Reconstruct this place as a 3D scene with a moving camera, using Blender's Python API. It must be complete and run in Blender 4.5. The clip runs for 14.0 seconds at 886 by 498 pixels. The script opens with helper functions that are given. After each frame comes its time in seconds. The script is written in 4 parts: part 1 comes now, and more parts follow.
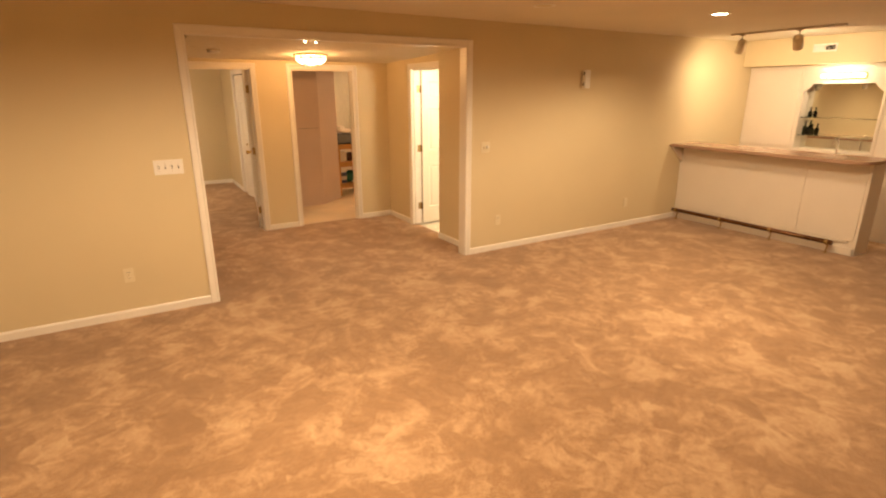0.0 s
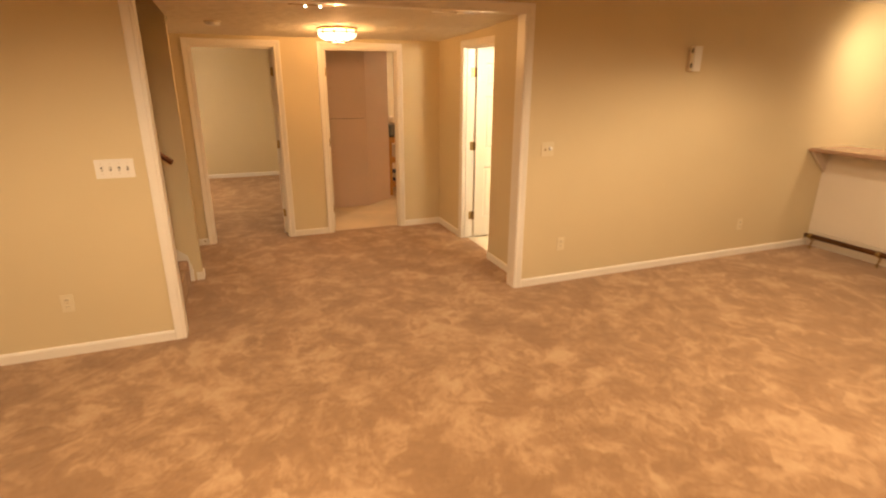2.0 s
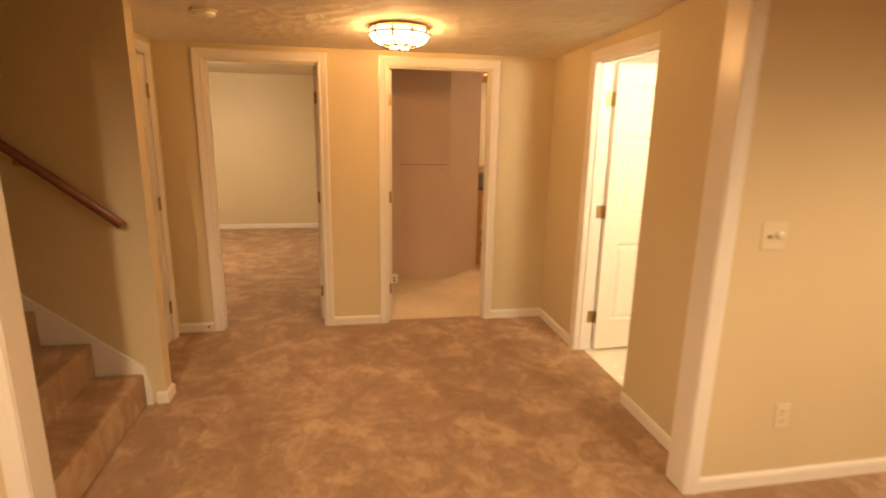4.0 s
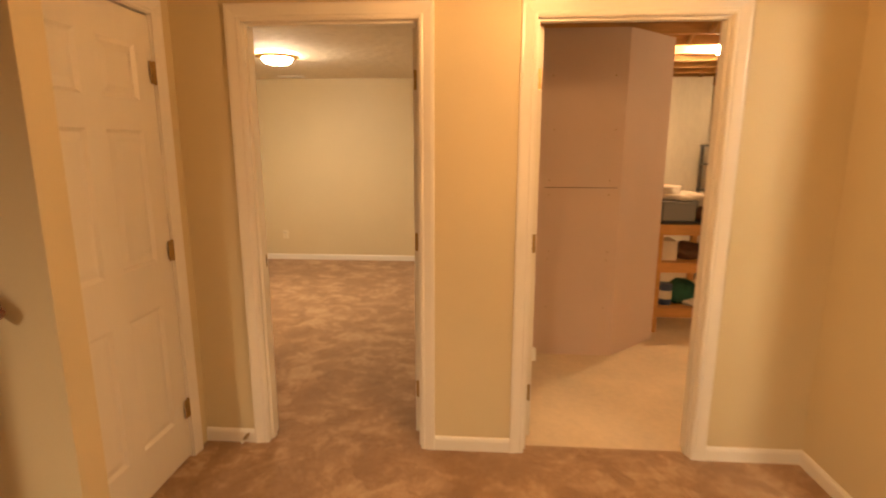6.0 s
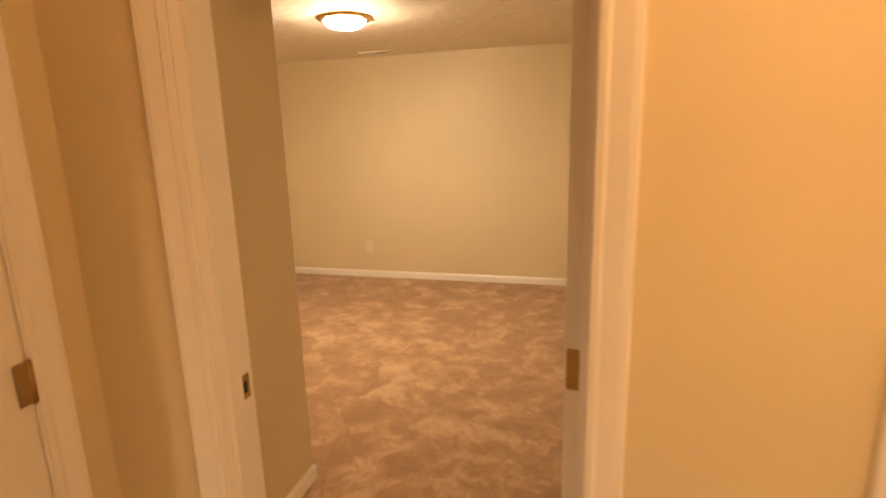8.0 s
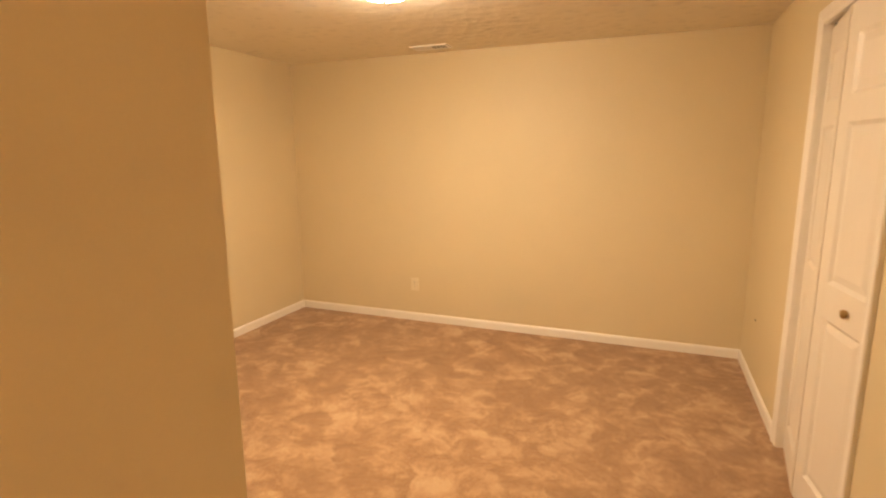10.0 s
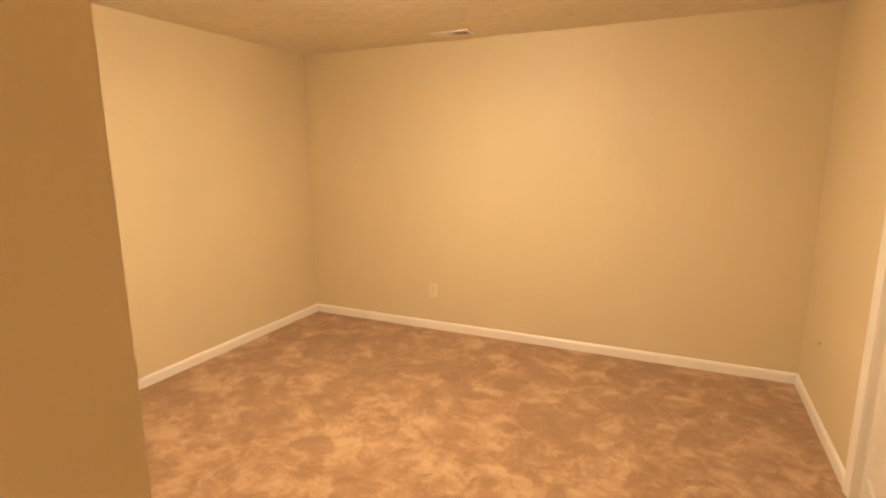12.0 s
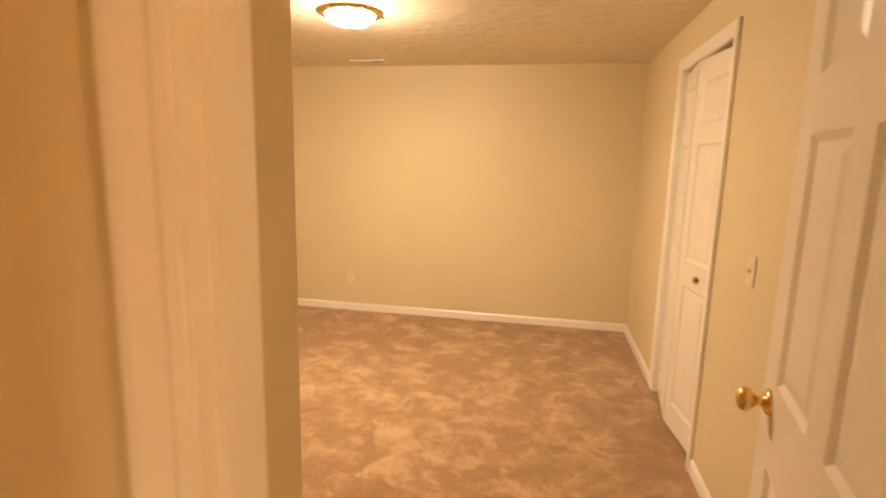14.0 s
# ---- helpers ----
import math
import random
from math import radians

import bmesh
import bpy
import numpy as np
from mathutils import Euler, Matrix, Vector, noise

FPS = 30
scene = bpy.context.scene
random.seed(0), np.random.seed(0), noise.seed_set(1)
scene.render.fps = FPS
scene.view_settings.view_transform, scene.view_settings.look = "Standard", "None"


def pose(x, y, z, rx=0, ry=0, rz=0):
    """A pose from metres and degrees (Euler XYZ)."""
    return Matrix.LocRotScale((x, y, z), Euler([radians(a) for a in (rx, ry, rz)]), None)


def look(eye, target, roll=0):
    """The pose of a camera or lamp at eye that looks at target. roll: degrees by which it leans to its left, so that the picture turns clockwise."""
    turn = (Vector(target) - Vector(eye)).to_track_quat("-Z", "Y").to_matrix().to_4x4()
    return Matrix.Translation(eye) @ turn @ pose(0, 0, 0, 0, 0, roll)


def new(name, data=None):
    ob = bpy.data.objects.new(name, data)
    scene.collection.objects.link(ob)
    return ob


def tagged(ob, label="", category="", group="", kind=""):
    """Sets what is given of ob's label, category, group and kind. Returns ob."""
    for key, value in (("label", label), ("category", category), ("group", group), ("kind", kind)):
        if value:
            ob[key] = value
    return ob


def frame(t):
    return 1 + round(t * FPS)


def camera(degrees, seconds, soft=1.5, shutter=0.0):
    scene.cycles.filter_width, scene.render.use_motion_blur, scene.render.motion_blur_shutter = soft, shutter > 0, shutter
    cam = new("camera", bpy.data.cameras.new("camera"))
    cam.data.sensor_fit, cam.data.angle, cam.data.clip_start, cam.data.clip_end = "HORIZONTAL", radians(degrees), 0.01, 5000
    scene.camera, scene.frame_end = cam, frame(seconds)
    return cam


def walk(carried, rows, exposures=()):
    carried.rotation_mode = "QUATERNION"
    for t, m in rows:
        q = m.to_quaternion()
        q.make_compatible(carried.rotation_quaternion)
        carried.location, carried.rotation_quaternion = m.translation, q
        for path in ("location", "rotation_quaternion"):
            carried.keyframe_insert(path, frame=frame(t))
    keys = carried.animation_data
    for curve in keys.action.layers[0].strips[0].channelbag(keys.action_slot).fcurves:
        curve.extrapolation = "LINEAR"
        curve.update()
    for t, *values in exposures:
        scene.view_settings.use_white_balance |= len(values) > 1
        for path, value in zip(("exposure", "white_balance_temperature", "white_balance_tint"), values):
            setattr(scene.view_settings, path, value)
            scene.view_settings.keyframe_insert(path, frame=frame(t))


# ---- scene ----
cam = camera(81.0, 14.0, soft=2.0, shutter=0.5)
PATH = [
    (0, (-0.491, -4.638, 1.757), (0.491, -2.995, 1.176), -0.1),
    (0.5, (-0.313, -4.525, 1.724), (0.598, -2.848, 1.127), -0.1),
    (1, (-0.062, -4.295, 1.713), (0.797, -2.597, 1.099), 0.2),
    (1.5, (0.218, -4.014, 1.705), (1.005, -2.283, 1.087), 0.2),
    (2, (0.488, -3.673, 1.71), (1.174, -1.899, 1.091), 0.2),
    (2.5, (0.697, -3.203, 1.69), (1.339, -1.404, 1.098), 1.0),
    (5, (1.207, -0.921, 1.517), (1.295, 1.038, 1.127), 0.6),
    (5.5, (1.204, -0.492, 1.496), (1.181, 1.47, 1.11), 0.5),
    (6, (1.175, -0.084, 1.493), (1.041, 1.873, 1.102), 0.1),
    (6.5, (1.184, 0.334, 1.499), (0.901, 2.273, 1.095), -0.7),
    (7, (1.069, 0.706, 1.491), (0.708, 2.629, 1.074), -1.1),
    (7.5, (0.99, 1.076, 1.483), (0.543, 2.979, 1.061), -1.3),
    (8, (0.895, 1.39, 1.501), (0.372, 3.273, 1.077), -1.6),
    (8.5, (0.734, 1.698, 1.485), (0.169, 3.575, 1.085), -1.2),
    (9, (0.656, 1.954, 1.481), (0.053, 3.826, 1.113), -0.6),
    (11.5, (0.461, 2.789, 1.509), (-0.399, 4.556, 1.139), -1.0),
    (12, (0.473, 2.764, 1.5), (-0.352, 4.546, 1.123), -0.3),
    (12.5, (0.454, 2.599, 1.533), (-0.263, 4.426, 1.149), 0.6),
    (13, (0.451, 2.375, 1.5), (-0.16, 4.246, 1.145), 1.3),
    (13.5, (0.492, 2.109, 1.453), (-0.034, 4.01, 1.122), 1.5),
    (14, (0.448, 1.848, 1.482), (0.076, 3.784, 1.144), 1.4),
]
walk(cam, [(t, look(eye, target, roll)) for t, eye, target, roll in PATH],
     [(0, 0.0), (2.5, -0.08), (5, 0.05), (6.5, 0.1), (7.5, 0.2), (8.5, 0.25), (9, 0.33), (11.5, 0.42), (14, 0.48)])

# ---- light ----
WARM = (1.0, 0.71, 0.42)
world = bpy.data.worlds.new("world")
scene.world = world
world.use_nodes = True
world.node_tree.nodes["Background"].inputs[0].default_value = (1.0, 0.72, 0.42, 1)
world.node_tree.nodes["Background"].inputs[1].default_value = 0.0


def spot(eye, target, watts, degrees, blend=0.6, radius=0.05, colour=WARM):
    data = bpy.data.lights.new("spot_light", "SPOT")
    data.energy, data.spot_size, data.spot_blend, data.shadow_soft_size = watts, radians(degrees), blend, radius
    data.color = colour
    ob = new("spot_light", data)
    ob.matrix_world = look(eye, target)
    return ob


# First is a known can; the other four are added, unseen, to light the room.
DOWN_AND_FILL_LIGHTS = [(4.38, -1.48, 130, 150), (0.3, -2.4, 365, 171), (3.2, -2.5, 270, 171), (-2.2, -2.1, 80, 168), (-0.8, -5.2, 150, 166)]
LAMP_X, LAMP_Y = 1.43, 1.48
hall_bulb = new("hall_bulb_light", bpy.data.lights.new("hall_bulb_light", "POINT"))
hall_bulb.data.energy, hall_bulb.data.shadow_soft_size, hall_bulb.data.color = 35, 0.04, (1.0, 0.475, 0.155)
hall_bulb.location = (LAMP_X, LAMP_Y, 2.095)
MAIN_H, HALL_H, BED_H, UTIL_H, BATH_H = 2.44, 2.16, 2.31, 2.44, 2.3
for dx, dy, watts, angle in DOWN_AND_FILL_LIGHTS:
    spot((dx, dy, MAIN_H - 0.02), (dx, dy, 0), watts, angle, 0.5, 0.09)


# ---- materials ----
def nodes_of(mat):
    mat.use_nodes = True
    return mat.node_tree.nodes, mat.node_tree.links, mat.node_tree.nodes["Principled BSDF"]


def ramp(nodes, stops):
    r = nodes.new("ShaderNodeValToRGB")
    while len(r.color_ramp.elements) < len(stops):
        r.color_ramp.elements.new(0.5)
    for e, (pos, c) in zip(r.color_ramp.elements, stops):
        e.position, e.color = pos, (*c, 1)
    return r


def surface(name, colour, rough=0.6, metal=0.0, vary=0.08, scale=3.0, grain=80.0, bump=0.05, depth=0.002, stretch=None, coat=0.0):
    """A plain material with slow and fine variation of colour, roughness and relief."""
    mat = bpy.data.materials.new(name)
    nodes, links, b = nodes_of(mat)
    co = nodes.new("ShaderNodeTexCoord")
    src = co.outputs["Object"]
    if stretch:
        mp = nodes.new("ShaderNodeMapping")
        mp.inputs["Scale"].default_value = stretch
        links.new(src, mp.inputs[0])
        src = mp.outputs[0]
    n1, n2 = nodes.new("ShaderNodeTexNoise"), nodes.new("ShaderNodeTexNoise")
    n1.inputs["Scale"].default_value, n1.inputs["Detail"].default_value = scale, 5
    n2.inputs["Scale"].default_value, n2.inputs["Detail"].default_value = grain, 4
    for n in (n1, n2):
        links.new(src, n.inputs["Vector"])
    add = nodes.new("ShaderNodeMath")
    add.operation = "MULTIPLY_ADD"
    add.inputs[1].default_value = 0.35
    links.new(n2.outputs[0], add.inputs[0])
    links.new(n1.outputs[0], add.inputs[2])
    lo = [max(0, c * (1 - vary)) for c in colour]
    hi = [min(1, c * (1 + vary)) for c in colour]
    r = ramp(nodes, [(0.42, lo), (0.95, hi)])
    links.new(add.outputs[0], r.inputs[0])
    links.new(r.outputs[0], b.inputs["Base Color"])
    rr = nodes.new("ShaderNodeMapRange")
    rr.inputs["To Min"].default_value, rr.inputs["To Max"].default_value = max(0, rough - 0.08), min(1, rough + 0.08)
    links.new(n1.outputs[0], rr.inputs[0])
    links.new(rr.outputs[0], b.inputs["Roughness"])
    b.inputs["Metallic"].default_value = metal
    b.inputs["Coat Weight"].default_value = coat
    if bump:
        bp = nodes.new("ShaderNodeBump")
        bp.inputs["Strength"].default_value, bp.inputs["Distance"].default_value = bump, depth
        links.new(n2.outputs[0], bp.inputs["Height"])
        links.new(bp.outputs[0], b.inputs["Normal"])
    return mat


def carpet_material(name, patch, tones):
    """Plush carpet: fibres at millimetres, and a nap brushed this way and that in ragged patches, light and dark."""
    mat = bpy.data.materials.new(name)
    nodes, links, b = nodes_of(mat)
    co = nodes.new("ShaderNodeTexCoord")

    def noise_of(source, scale, detail, rough=0.5):
        n = nodes.new("ShaderNodeTexNoise")
        n.inputs["Scale"].default_value, n.inputs["Detail"].default_value, n.inputs["Roughness"].default_value = scale, detail, rough
        links.new(source, n.inputs["Vector"])
        return n

    def warped(scale, reach, detail):
        n = noise_of(co.outputs["Object"], scale, detail, 0.6)
        add = nodes.new("ShaderNodeVectorMath")
        add.operation = "MULTIPLY_ADD"
        add.inputs[1].default_value = (reach, reach, 0)
        links.new(n.outputs["Color"], add.inputs[0])
        links.new(co.outputs["Object"], add.inputs[2])
        return add.outputs[0]

    def weigh(value, weight, rest=None):
        """rest + weight * (value - 0.5)"""
        m = nodes.new("ShaderNodeMath")
        m.operation = "MULTIPLY_ADD"
        m.inputs[1].default_value, m.inputs[2].default_value = weight, -0.5 * weight
        links.new(value, m.inputs[0])
        if rest is None:
            return m.outputs[0]
        plus = nodes.new("ShaderNodeMath")
        links.new(m.outputs[0], plus.inputs[0])
        links.new(rest, plus.inputs[1])
        return plus.outputs[0]

    def brushed(source, scale, along, across, detail):
        """Patches, each swept in a direction of its own."""
        cells = nodes.new("ShaderNodeTexVoronoi")
        cells.inputs["Scale"].default_value = scale
        links.new(source, cells.inputs["Vector"])
        split = nodes.new("ShaderNodeSeparateColor")
        links.new(cells.outputs["Color"], split.inputs[0])
        angle = nodes.new("ShaderNodeMath")
        angle.operation = "MULTIPLY"
        angle.inputs[1].default_value = 6.28
        links.new(split.outputs[0], angle.inputs[0])
        rot = nodes.new("ShaderNodeVectorRotate")
        rot.rotation_type = "Z_AXIS"
        links.new(source, rot.inputs["Vector"])
        links.new(angle.outputs[0], rot.inputs["Angle"])
        mp = nodes.new("ShaderNodeMapping")
        mp.inputs["Scale"].default_value = (along, across, 1)
        links.new(rot.outputs[0], mp.inputs[0])
        return noise_of(mp.outputs[0], 1.0, detail, 0.6).outputs[0], split.outputs[1]

    coarse, fine = warped(5.0, 0.20, 7), warped(13.0, 0.10, 6)
    nap = noise_of(coarse, patch, 7, 0.62)
    broad = noise_of(co.outputs["Object"], 0.8, 2)
    sweep, lie = brushed(coarse, 4.6, 5.0, 16.0, 6)
    stroke, lay = brushed(fine, 11.0, 11.0, 32.0, 4)
    fibre, tuft = noise_of(co.outputs["Object"], 260, 3), noise_of(coarse, 55, 4)
    total = weigh(nap.outputs[0], 0.85)
    for value, weight in ((sweep, 0.55), (stroke, 0.32), (lie, 0.16), (lay, 0.09), (tuft.outputs[0], 0.22), (broad.outputs[0], 0.30)):
        total = weigh(value, weight, total)
    centre = nodes.new("ShaderNodeMath")
    centre.inputs[1].default_value = 0.5
    links.new(total, centre.inputs[0])
    r = ramp(nodes, tones)
    links.new(centre.outputs[0], r.inputs[0])
    fr = ramp(nodes, [(0.3, (0.80, 0.80, 0.80)), (0.7, (1.1, 1.1, 1.1))])
    links.new(fibre.outputs[0], fr.inputs[0])
    mul = nodes.new("ShaderNodeMix")
    mul.data_type, mul.blend_type = "RGBA", "MULTIPLY"
    mul.inputs["Factor"].default_value = 1.0
    links.new(r.outputs[0], mul.inputs["A"])
    links.new(fr.outputs[0], mul.inputs["B"])
    links.new(mul.outputs["Result"], b.inputs["Base Color"])
    b.inputs["Roughness"].default_value = 0.95
    b.inputs["Sheen Weight"].default_value = 0.25
    b.inputs["Sheen Roughness"].default_value = 0.6
    b.inputs["Specular IOR Level"].default_value = 0.15
    bp = nodes.new("ShaderNodeBump")
    bp.inputs["Strength"].default_value, bp.inputs["Distance"].default_value = 0.5, 0.006
    links.new(fibre.outputs[0], bp.inputs["Height"])
    bp2 = nodes.new("ShaderNodeBump")
    bp2.inputs["Strength"].default_value, bp2.inputs["Distance"].default_value = 0.25, 0.02
    links.new(centre.outputs[0], bp2.inputs["Height"])
    links.new(bp.outputs[0], bp2.inputs["Normal"])
    links.new(bp2.outputs[0], b.inputs["Normal"])
    return mat


def stipple_material(name, colour):
    """Ceiling paint over a stomped plaster texture."""
    mat = bpy.data.materials.new(name)
    nodes, links, b = nodes_of(mat)
    co = nodes.new("ShaderNodeTexCoord")
    n = nodes.new("ShaderNodeTexNoise")
    n.inputs["Scale"].default_value, n.inputs["Detail"].default_value, n.inputs["Distortion"].default_value = 5.5, 7, 2.2
    links.new(co.outputs["Object"], n.inputs["Vector"])
    v = nodes.new("ShaderNodeTexVoronoi")
    v.inputs["Scale"].default_value = 11
    links.new(co.outputs["Object"], v.inputs["Vector"])
    add = nodes.new("ShaderNodeMath")
    links.new(n.outputs[0], add.inputs[0])
    links.new(v.outputs["Distance"], add.inputs[1])
    r = ramp(nodes, [(0.3, [c * 0.86 for c in colour]), (0.9, colour)])
    links.new(add.outputs[0], r.inputs[0])
    links.new(r.outputs[0], b.inputs["Base Color"])
    b.inputs["Roughness"].default_value = 0.85
    bp = nodes.new("ShaderNodeBump")
    bp.inputs["Strength"].default_value, bp.inputs["Distance"].default_value = 0.28, 0.016
    links.new(add.outputs[0], bp.inputs["Height"])
    links.new(bp.outputs[0], b.inputs["Normal"])
    return mat


def glow(name, colour, strength, rough=0.2):
    mat = bpy.data.materials.new(name)
    nodes, links, b = nodes_of(mat)
    b.inputs["Base Color"].default_value = (0.9, 0.88, 0.8, 1)
    b.inputs["Roughness"].default_value = rough
    b.inputs["Emission Color"].default_value = (*colour, 1)
    b.inputs["Emission Strength"].default_value = strength
    return mat


def glass_material(name, colour=(1, 1, 1), rough=0.02):
    mat = bpy.data.materials.new(name)
    nodes, links, b = nodes_of(mat)
    b.inputs["Base Color"].default_value = (*colour, 1)
    b.inputs["Transmission Weight"].default_value = 1.0
    b.inputs["Roughness"].default_value = rough
    b.inputs["IOR"].default_value = 1.45
    return mat


WALL = surface("cream_wall_paint", (0.68, 0.58, 0.375), 0.55, vary=0.035, scale=1.3, grain=140, bump=0.12, depth=0.0015)
CEIL = surface("flat_ceiling_paint", (0.78, 0.72, 0.6), 0.8, vary=0.04, scale=1.2, grain=60, bump=0.2, depth=0.003)
STIPPLE = stipple_material("stomped_ceiling_paint", (0.80, 0.74, 0.62))
TONES = [(0.28, (0.295, 0.164, 0.075)), (0.44, (0.345, 0.196, 0.094)), (0.52, (0.395, 0.232, 0.116)), (0.585, (0.460, 0.284, 0.150)), (0.72, (0.540, 0.358, 0.202))]
CARPET = carpet_material("plush_carpet", 3.6, TONES)
SCUFFED = carpet_material("scuffed_carpet", 5.0, TONES)
TRIM = surface("white_trim_paint", (0.84, 0.80, 0.73), 0.32, vary=0.03, scale=4, grain=50, bump=0.06, depth=0.0008)
DOORPAINT = surface("white_door_paint", (0.80, 0.75, 0.66), 0.35, vary=0.03, scale=2.5, grain=40, bump=0.08, depth=0.0008, stretch=(1, 1, 0.15))
BRASS = surface("brushed_brass", (0.78, 0.55, 0.22), 0.25, 1.0, vary=0.1, scale=20, grain=200, bump=0.03)
OLDBRASS = surface("dull_brass", (0.42, 0.29, 0.13), 0.42, 1.0, vary=0.15, scale=25, grain=200, bump=0.05)
PLASTIC = surface("ivory_plastic", (0.74, 0.66, 0.48), 0.35, vary=0.02, bump=0.0)
WHITEPL = surface("white_plastic", (0.86, 0.84, 0.79), 0.35, vary=0.02, bump=0.0)
DARK = surface("dark_slot", (0.02, 0.017, 0.013), 0.6, vary=0.1, bump=0.0)
GREYMETAL = surface("painted_metal", (0.55, 0.47, 0.36), 0.4, 0.3, vary=0.05, scale=8)
RAILWOOD = surface("stained_handrail_wood", (0.15, 0.045, 0.018), 0.35, vary=0.3, scale=6, grain=60, bump=0.1, stretch=(1, 8, 8), coat=0.3)
PINE = surface("raw_pine", (0.52, 0.28, 0.10), 0.65, vary=0.22, scale=5, grain=50, bump=0.2, stretch=(1, 9, 9))
PLY = surface("pine_board", (0.50, 0.25, 0.08), 0.65, vary=0.2, scale=5, grain=60, bump=0.2, stretch=(1.2, 7, 7))
DRYWALL = surface("primed_drywall", (0.62, 0.48, 0.41), 0.8, vary=0.05, scale=2.0, grain=120, bump=0.1, depth=0.001)
CONCRETE = surface("concrete_floor", (0.66, 0.53, 0.37), 0.75, vary=0.16, scale=1.8, grain=30, bump=0.2, depth=0.002)
BLOCK = surface("whitewashed_concrete", (0.74, 0.66, 0.53), 0.85, vary=0.14, scale=2.5, grain=25, bump=0.4, depth=0.004, stretch=(1, 1, 0.35))
BATHTILE = surface("ivory_tile", (0.74, 0.68, 0.56), 0.25, vary=0.04, scale=4, bump=0.02)
BATHWALL = surface("pale_bath_paint", (0.80, 0.76, 0.66), 0.45, vary=0.03, scale=2, grain=140, bump=0.1, depth=0.001)
LAMINATE = surface("rose_brown_laminate", (0.42, 0.27, 0.19), 0.22, vary=0.06, scale=6, grain=90, bump=0.02)
BARPAINT = surface("white_bar_paint", (0.76, 0.69, 0.60), 0.42, vary=0.03, scale=2.5, grain=60, bump=0.06)
PIPE = surface("bronze_pipe", (0.16, 0.075, 0.035), 0.3, 0.85, vary=0.2, scale=12, bump=0.03)
MIRROR = bpy.data.materials.new("mirror_glass")
_n, _l, _b = nodes_of(MIRROR)
_b.inputs["Base Color"].default_value = (0.82, 0.84, 0.78, 1)
_b.inputs["Metallic"].default_value, _b.inputs["Roughness"].default_value = 1.0, 0.02
GLASS = glass_material("clear_glass", (0.95, 1.0, 0.96))
GREENGLASS = glass_material("dark_green_glass", (0.012, 0.022, 0.012), 0.08)
HALLGLOW = glow("lit_faceted_glass", (1.0, 0.60, 0.27), 4.5)
HALLBRIGHT = glow("lit_bottom_glass", (1.0, 0.80, 0.50), 7)
BEDGLOW = glow("lit_opal_glass", (1.0, 0.742, 0.495), 255)
BULBGLOW = glow("lit_bulb", (1.0, 0.66, 0.34), 1700)
CANGLOW = glow("lit_downlight", (1.0, 0.82, 0.55), 14)
BATHGLOW = glow("lit_bath_globe", (1.0, 0.80, 0.54), 230)
BARGLOW = glow("lit_bar_bulb", (1.0, 0.84, 0.58), 24)


# ---- builders ----
def box_into(bm, x0, x1, y0, y1, z0, z1, bevel=0.0):
    made = bmesh.ops.create_cube(bm, size=1.0)["verts"]
    for v in made:
        v.co = Vector(((x0 + x1) / 2 + v.co.x * (x1 - x0), (y0 + y1) / 2 + v.co.y * (y1 - y0), (z0 + z1) / 2 + v.co.z * (z1 - z0)))
    if bevel:
        edges = list({e for v in made for e in v.link_edges})
        bmesh.ops.bevel(bm, geom=edges, offset=bevel, segments=2, affect="EDGES", profile=0.6)
    return bm


def box(x0, x1, y0, y1, z0, z1, bevel=0.0):
    return box_into(bmesh.new(), x0, x1, y0, y1, z0, z1, bevel)


def lathe_into(bm, profile, steps=28, m=None):
    """A turned shape about z from (radius, height) pairs."""
    rings = []
    for r, z in profile:
        rings.append([bm.verts.new((r * math.cos(2 * math.pi * k / steps), r * math.sin(2 * math.pi * k / steps), z)) for k in range(steps)])
    faces = []
    for a, b in zip(rings, rings[1:]):
        for k in range(steps):
            faces.append(bm.faces.new((a[k], a[(k + 1) % steps], b[(k + 1) % steps], b[k])))
    faces.append(bm.faces.new(list(reversed(rings[0]))))
    faces.append(bm.faces.new(rings[-1]))
    for f in faces[:-2]:
        f.smooth = True
    if m is not None:
        bmesh.ops.transform(bm, matrix=m, verts=[v for ring in rings for v in ring])
    return bm


def lathe(profile, steps=28, m=None):
    return lathe_into(bmesh.new(), profile, steps, m)


def rod_into(bm, a, b, radius, steps=14):
    a, b = Vector(a), Vector(b)
    m = Matrix.Translation(a) @ (b - a).to_track_quat("Z", "Y").to_matrix().to_4x4()
    return lathe_into(bm, [(radius, 0), (radius, (b - a).length)], steps, m)


def part(name, bm, material, parent=None, label="", smooth=False):
    bmesh.ops.recalc_face_normals(bm, faces=bm.faces)
    me = bpy.data.meshes.new(name)
    bm.to_mesh(me)
    bm.free()
    me.materials.append(material)
    ob = new(name, me)
    if parent is not None:
        ob.parent = parent
    if label:
        ob["label"] = label
    return ob


def thing(name, m, label, category, group="", kind=""):
    ob = new(name)
    ob.empty_display_size = 0.1
    ob.matrix_basis = m
    return tagged(ob, label, category, group, kind)


def structure(name, bm, material, label, category):
    return tagged(part(name, bm, material), label, category, kind="structure")


def wall_box(bm, along, a0, a1, p0, p1, z0, z1):
    if along == "x":
        box_into(bm, a0, a1, p0, p1, z0, z1)
    else:
        box_into(bm, p0, p1, a0, a1, z0, z1)


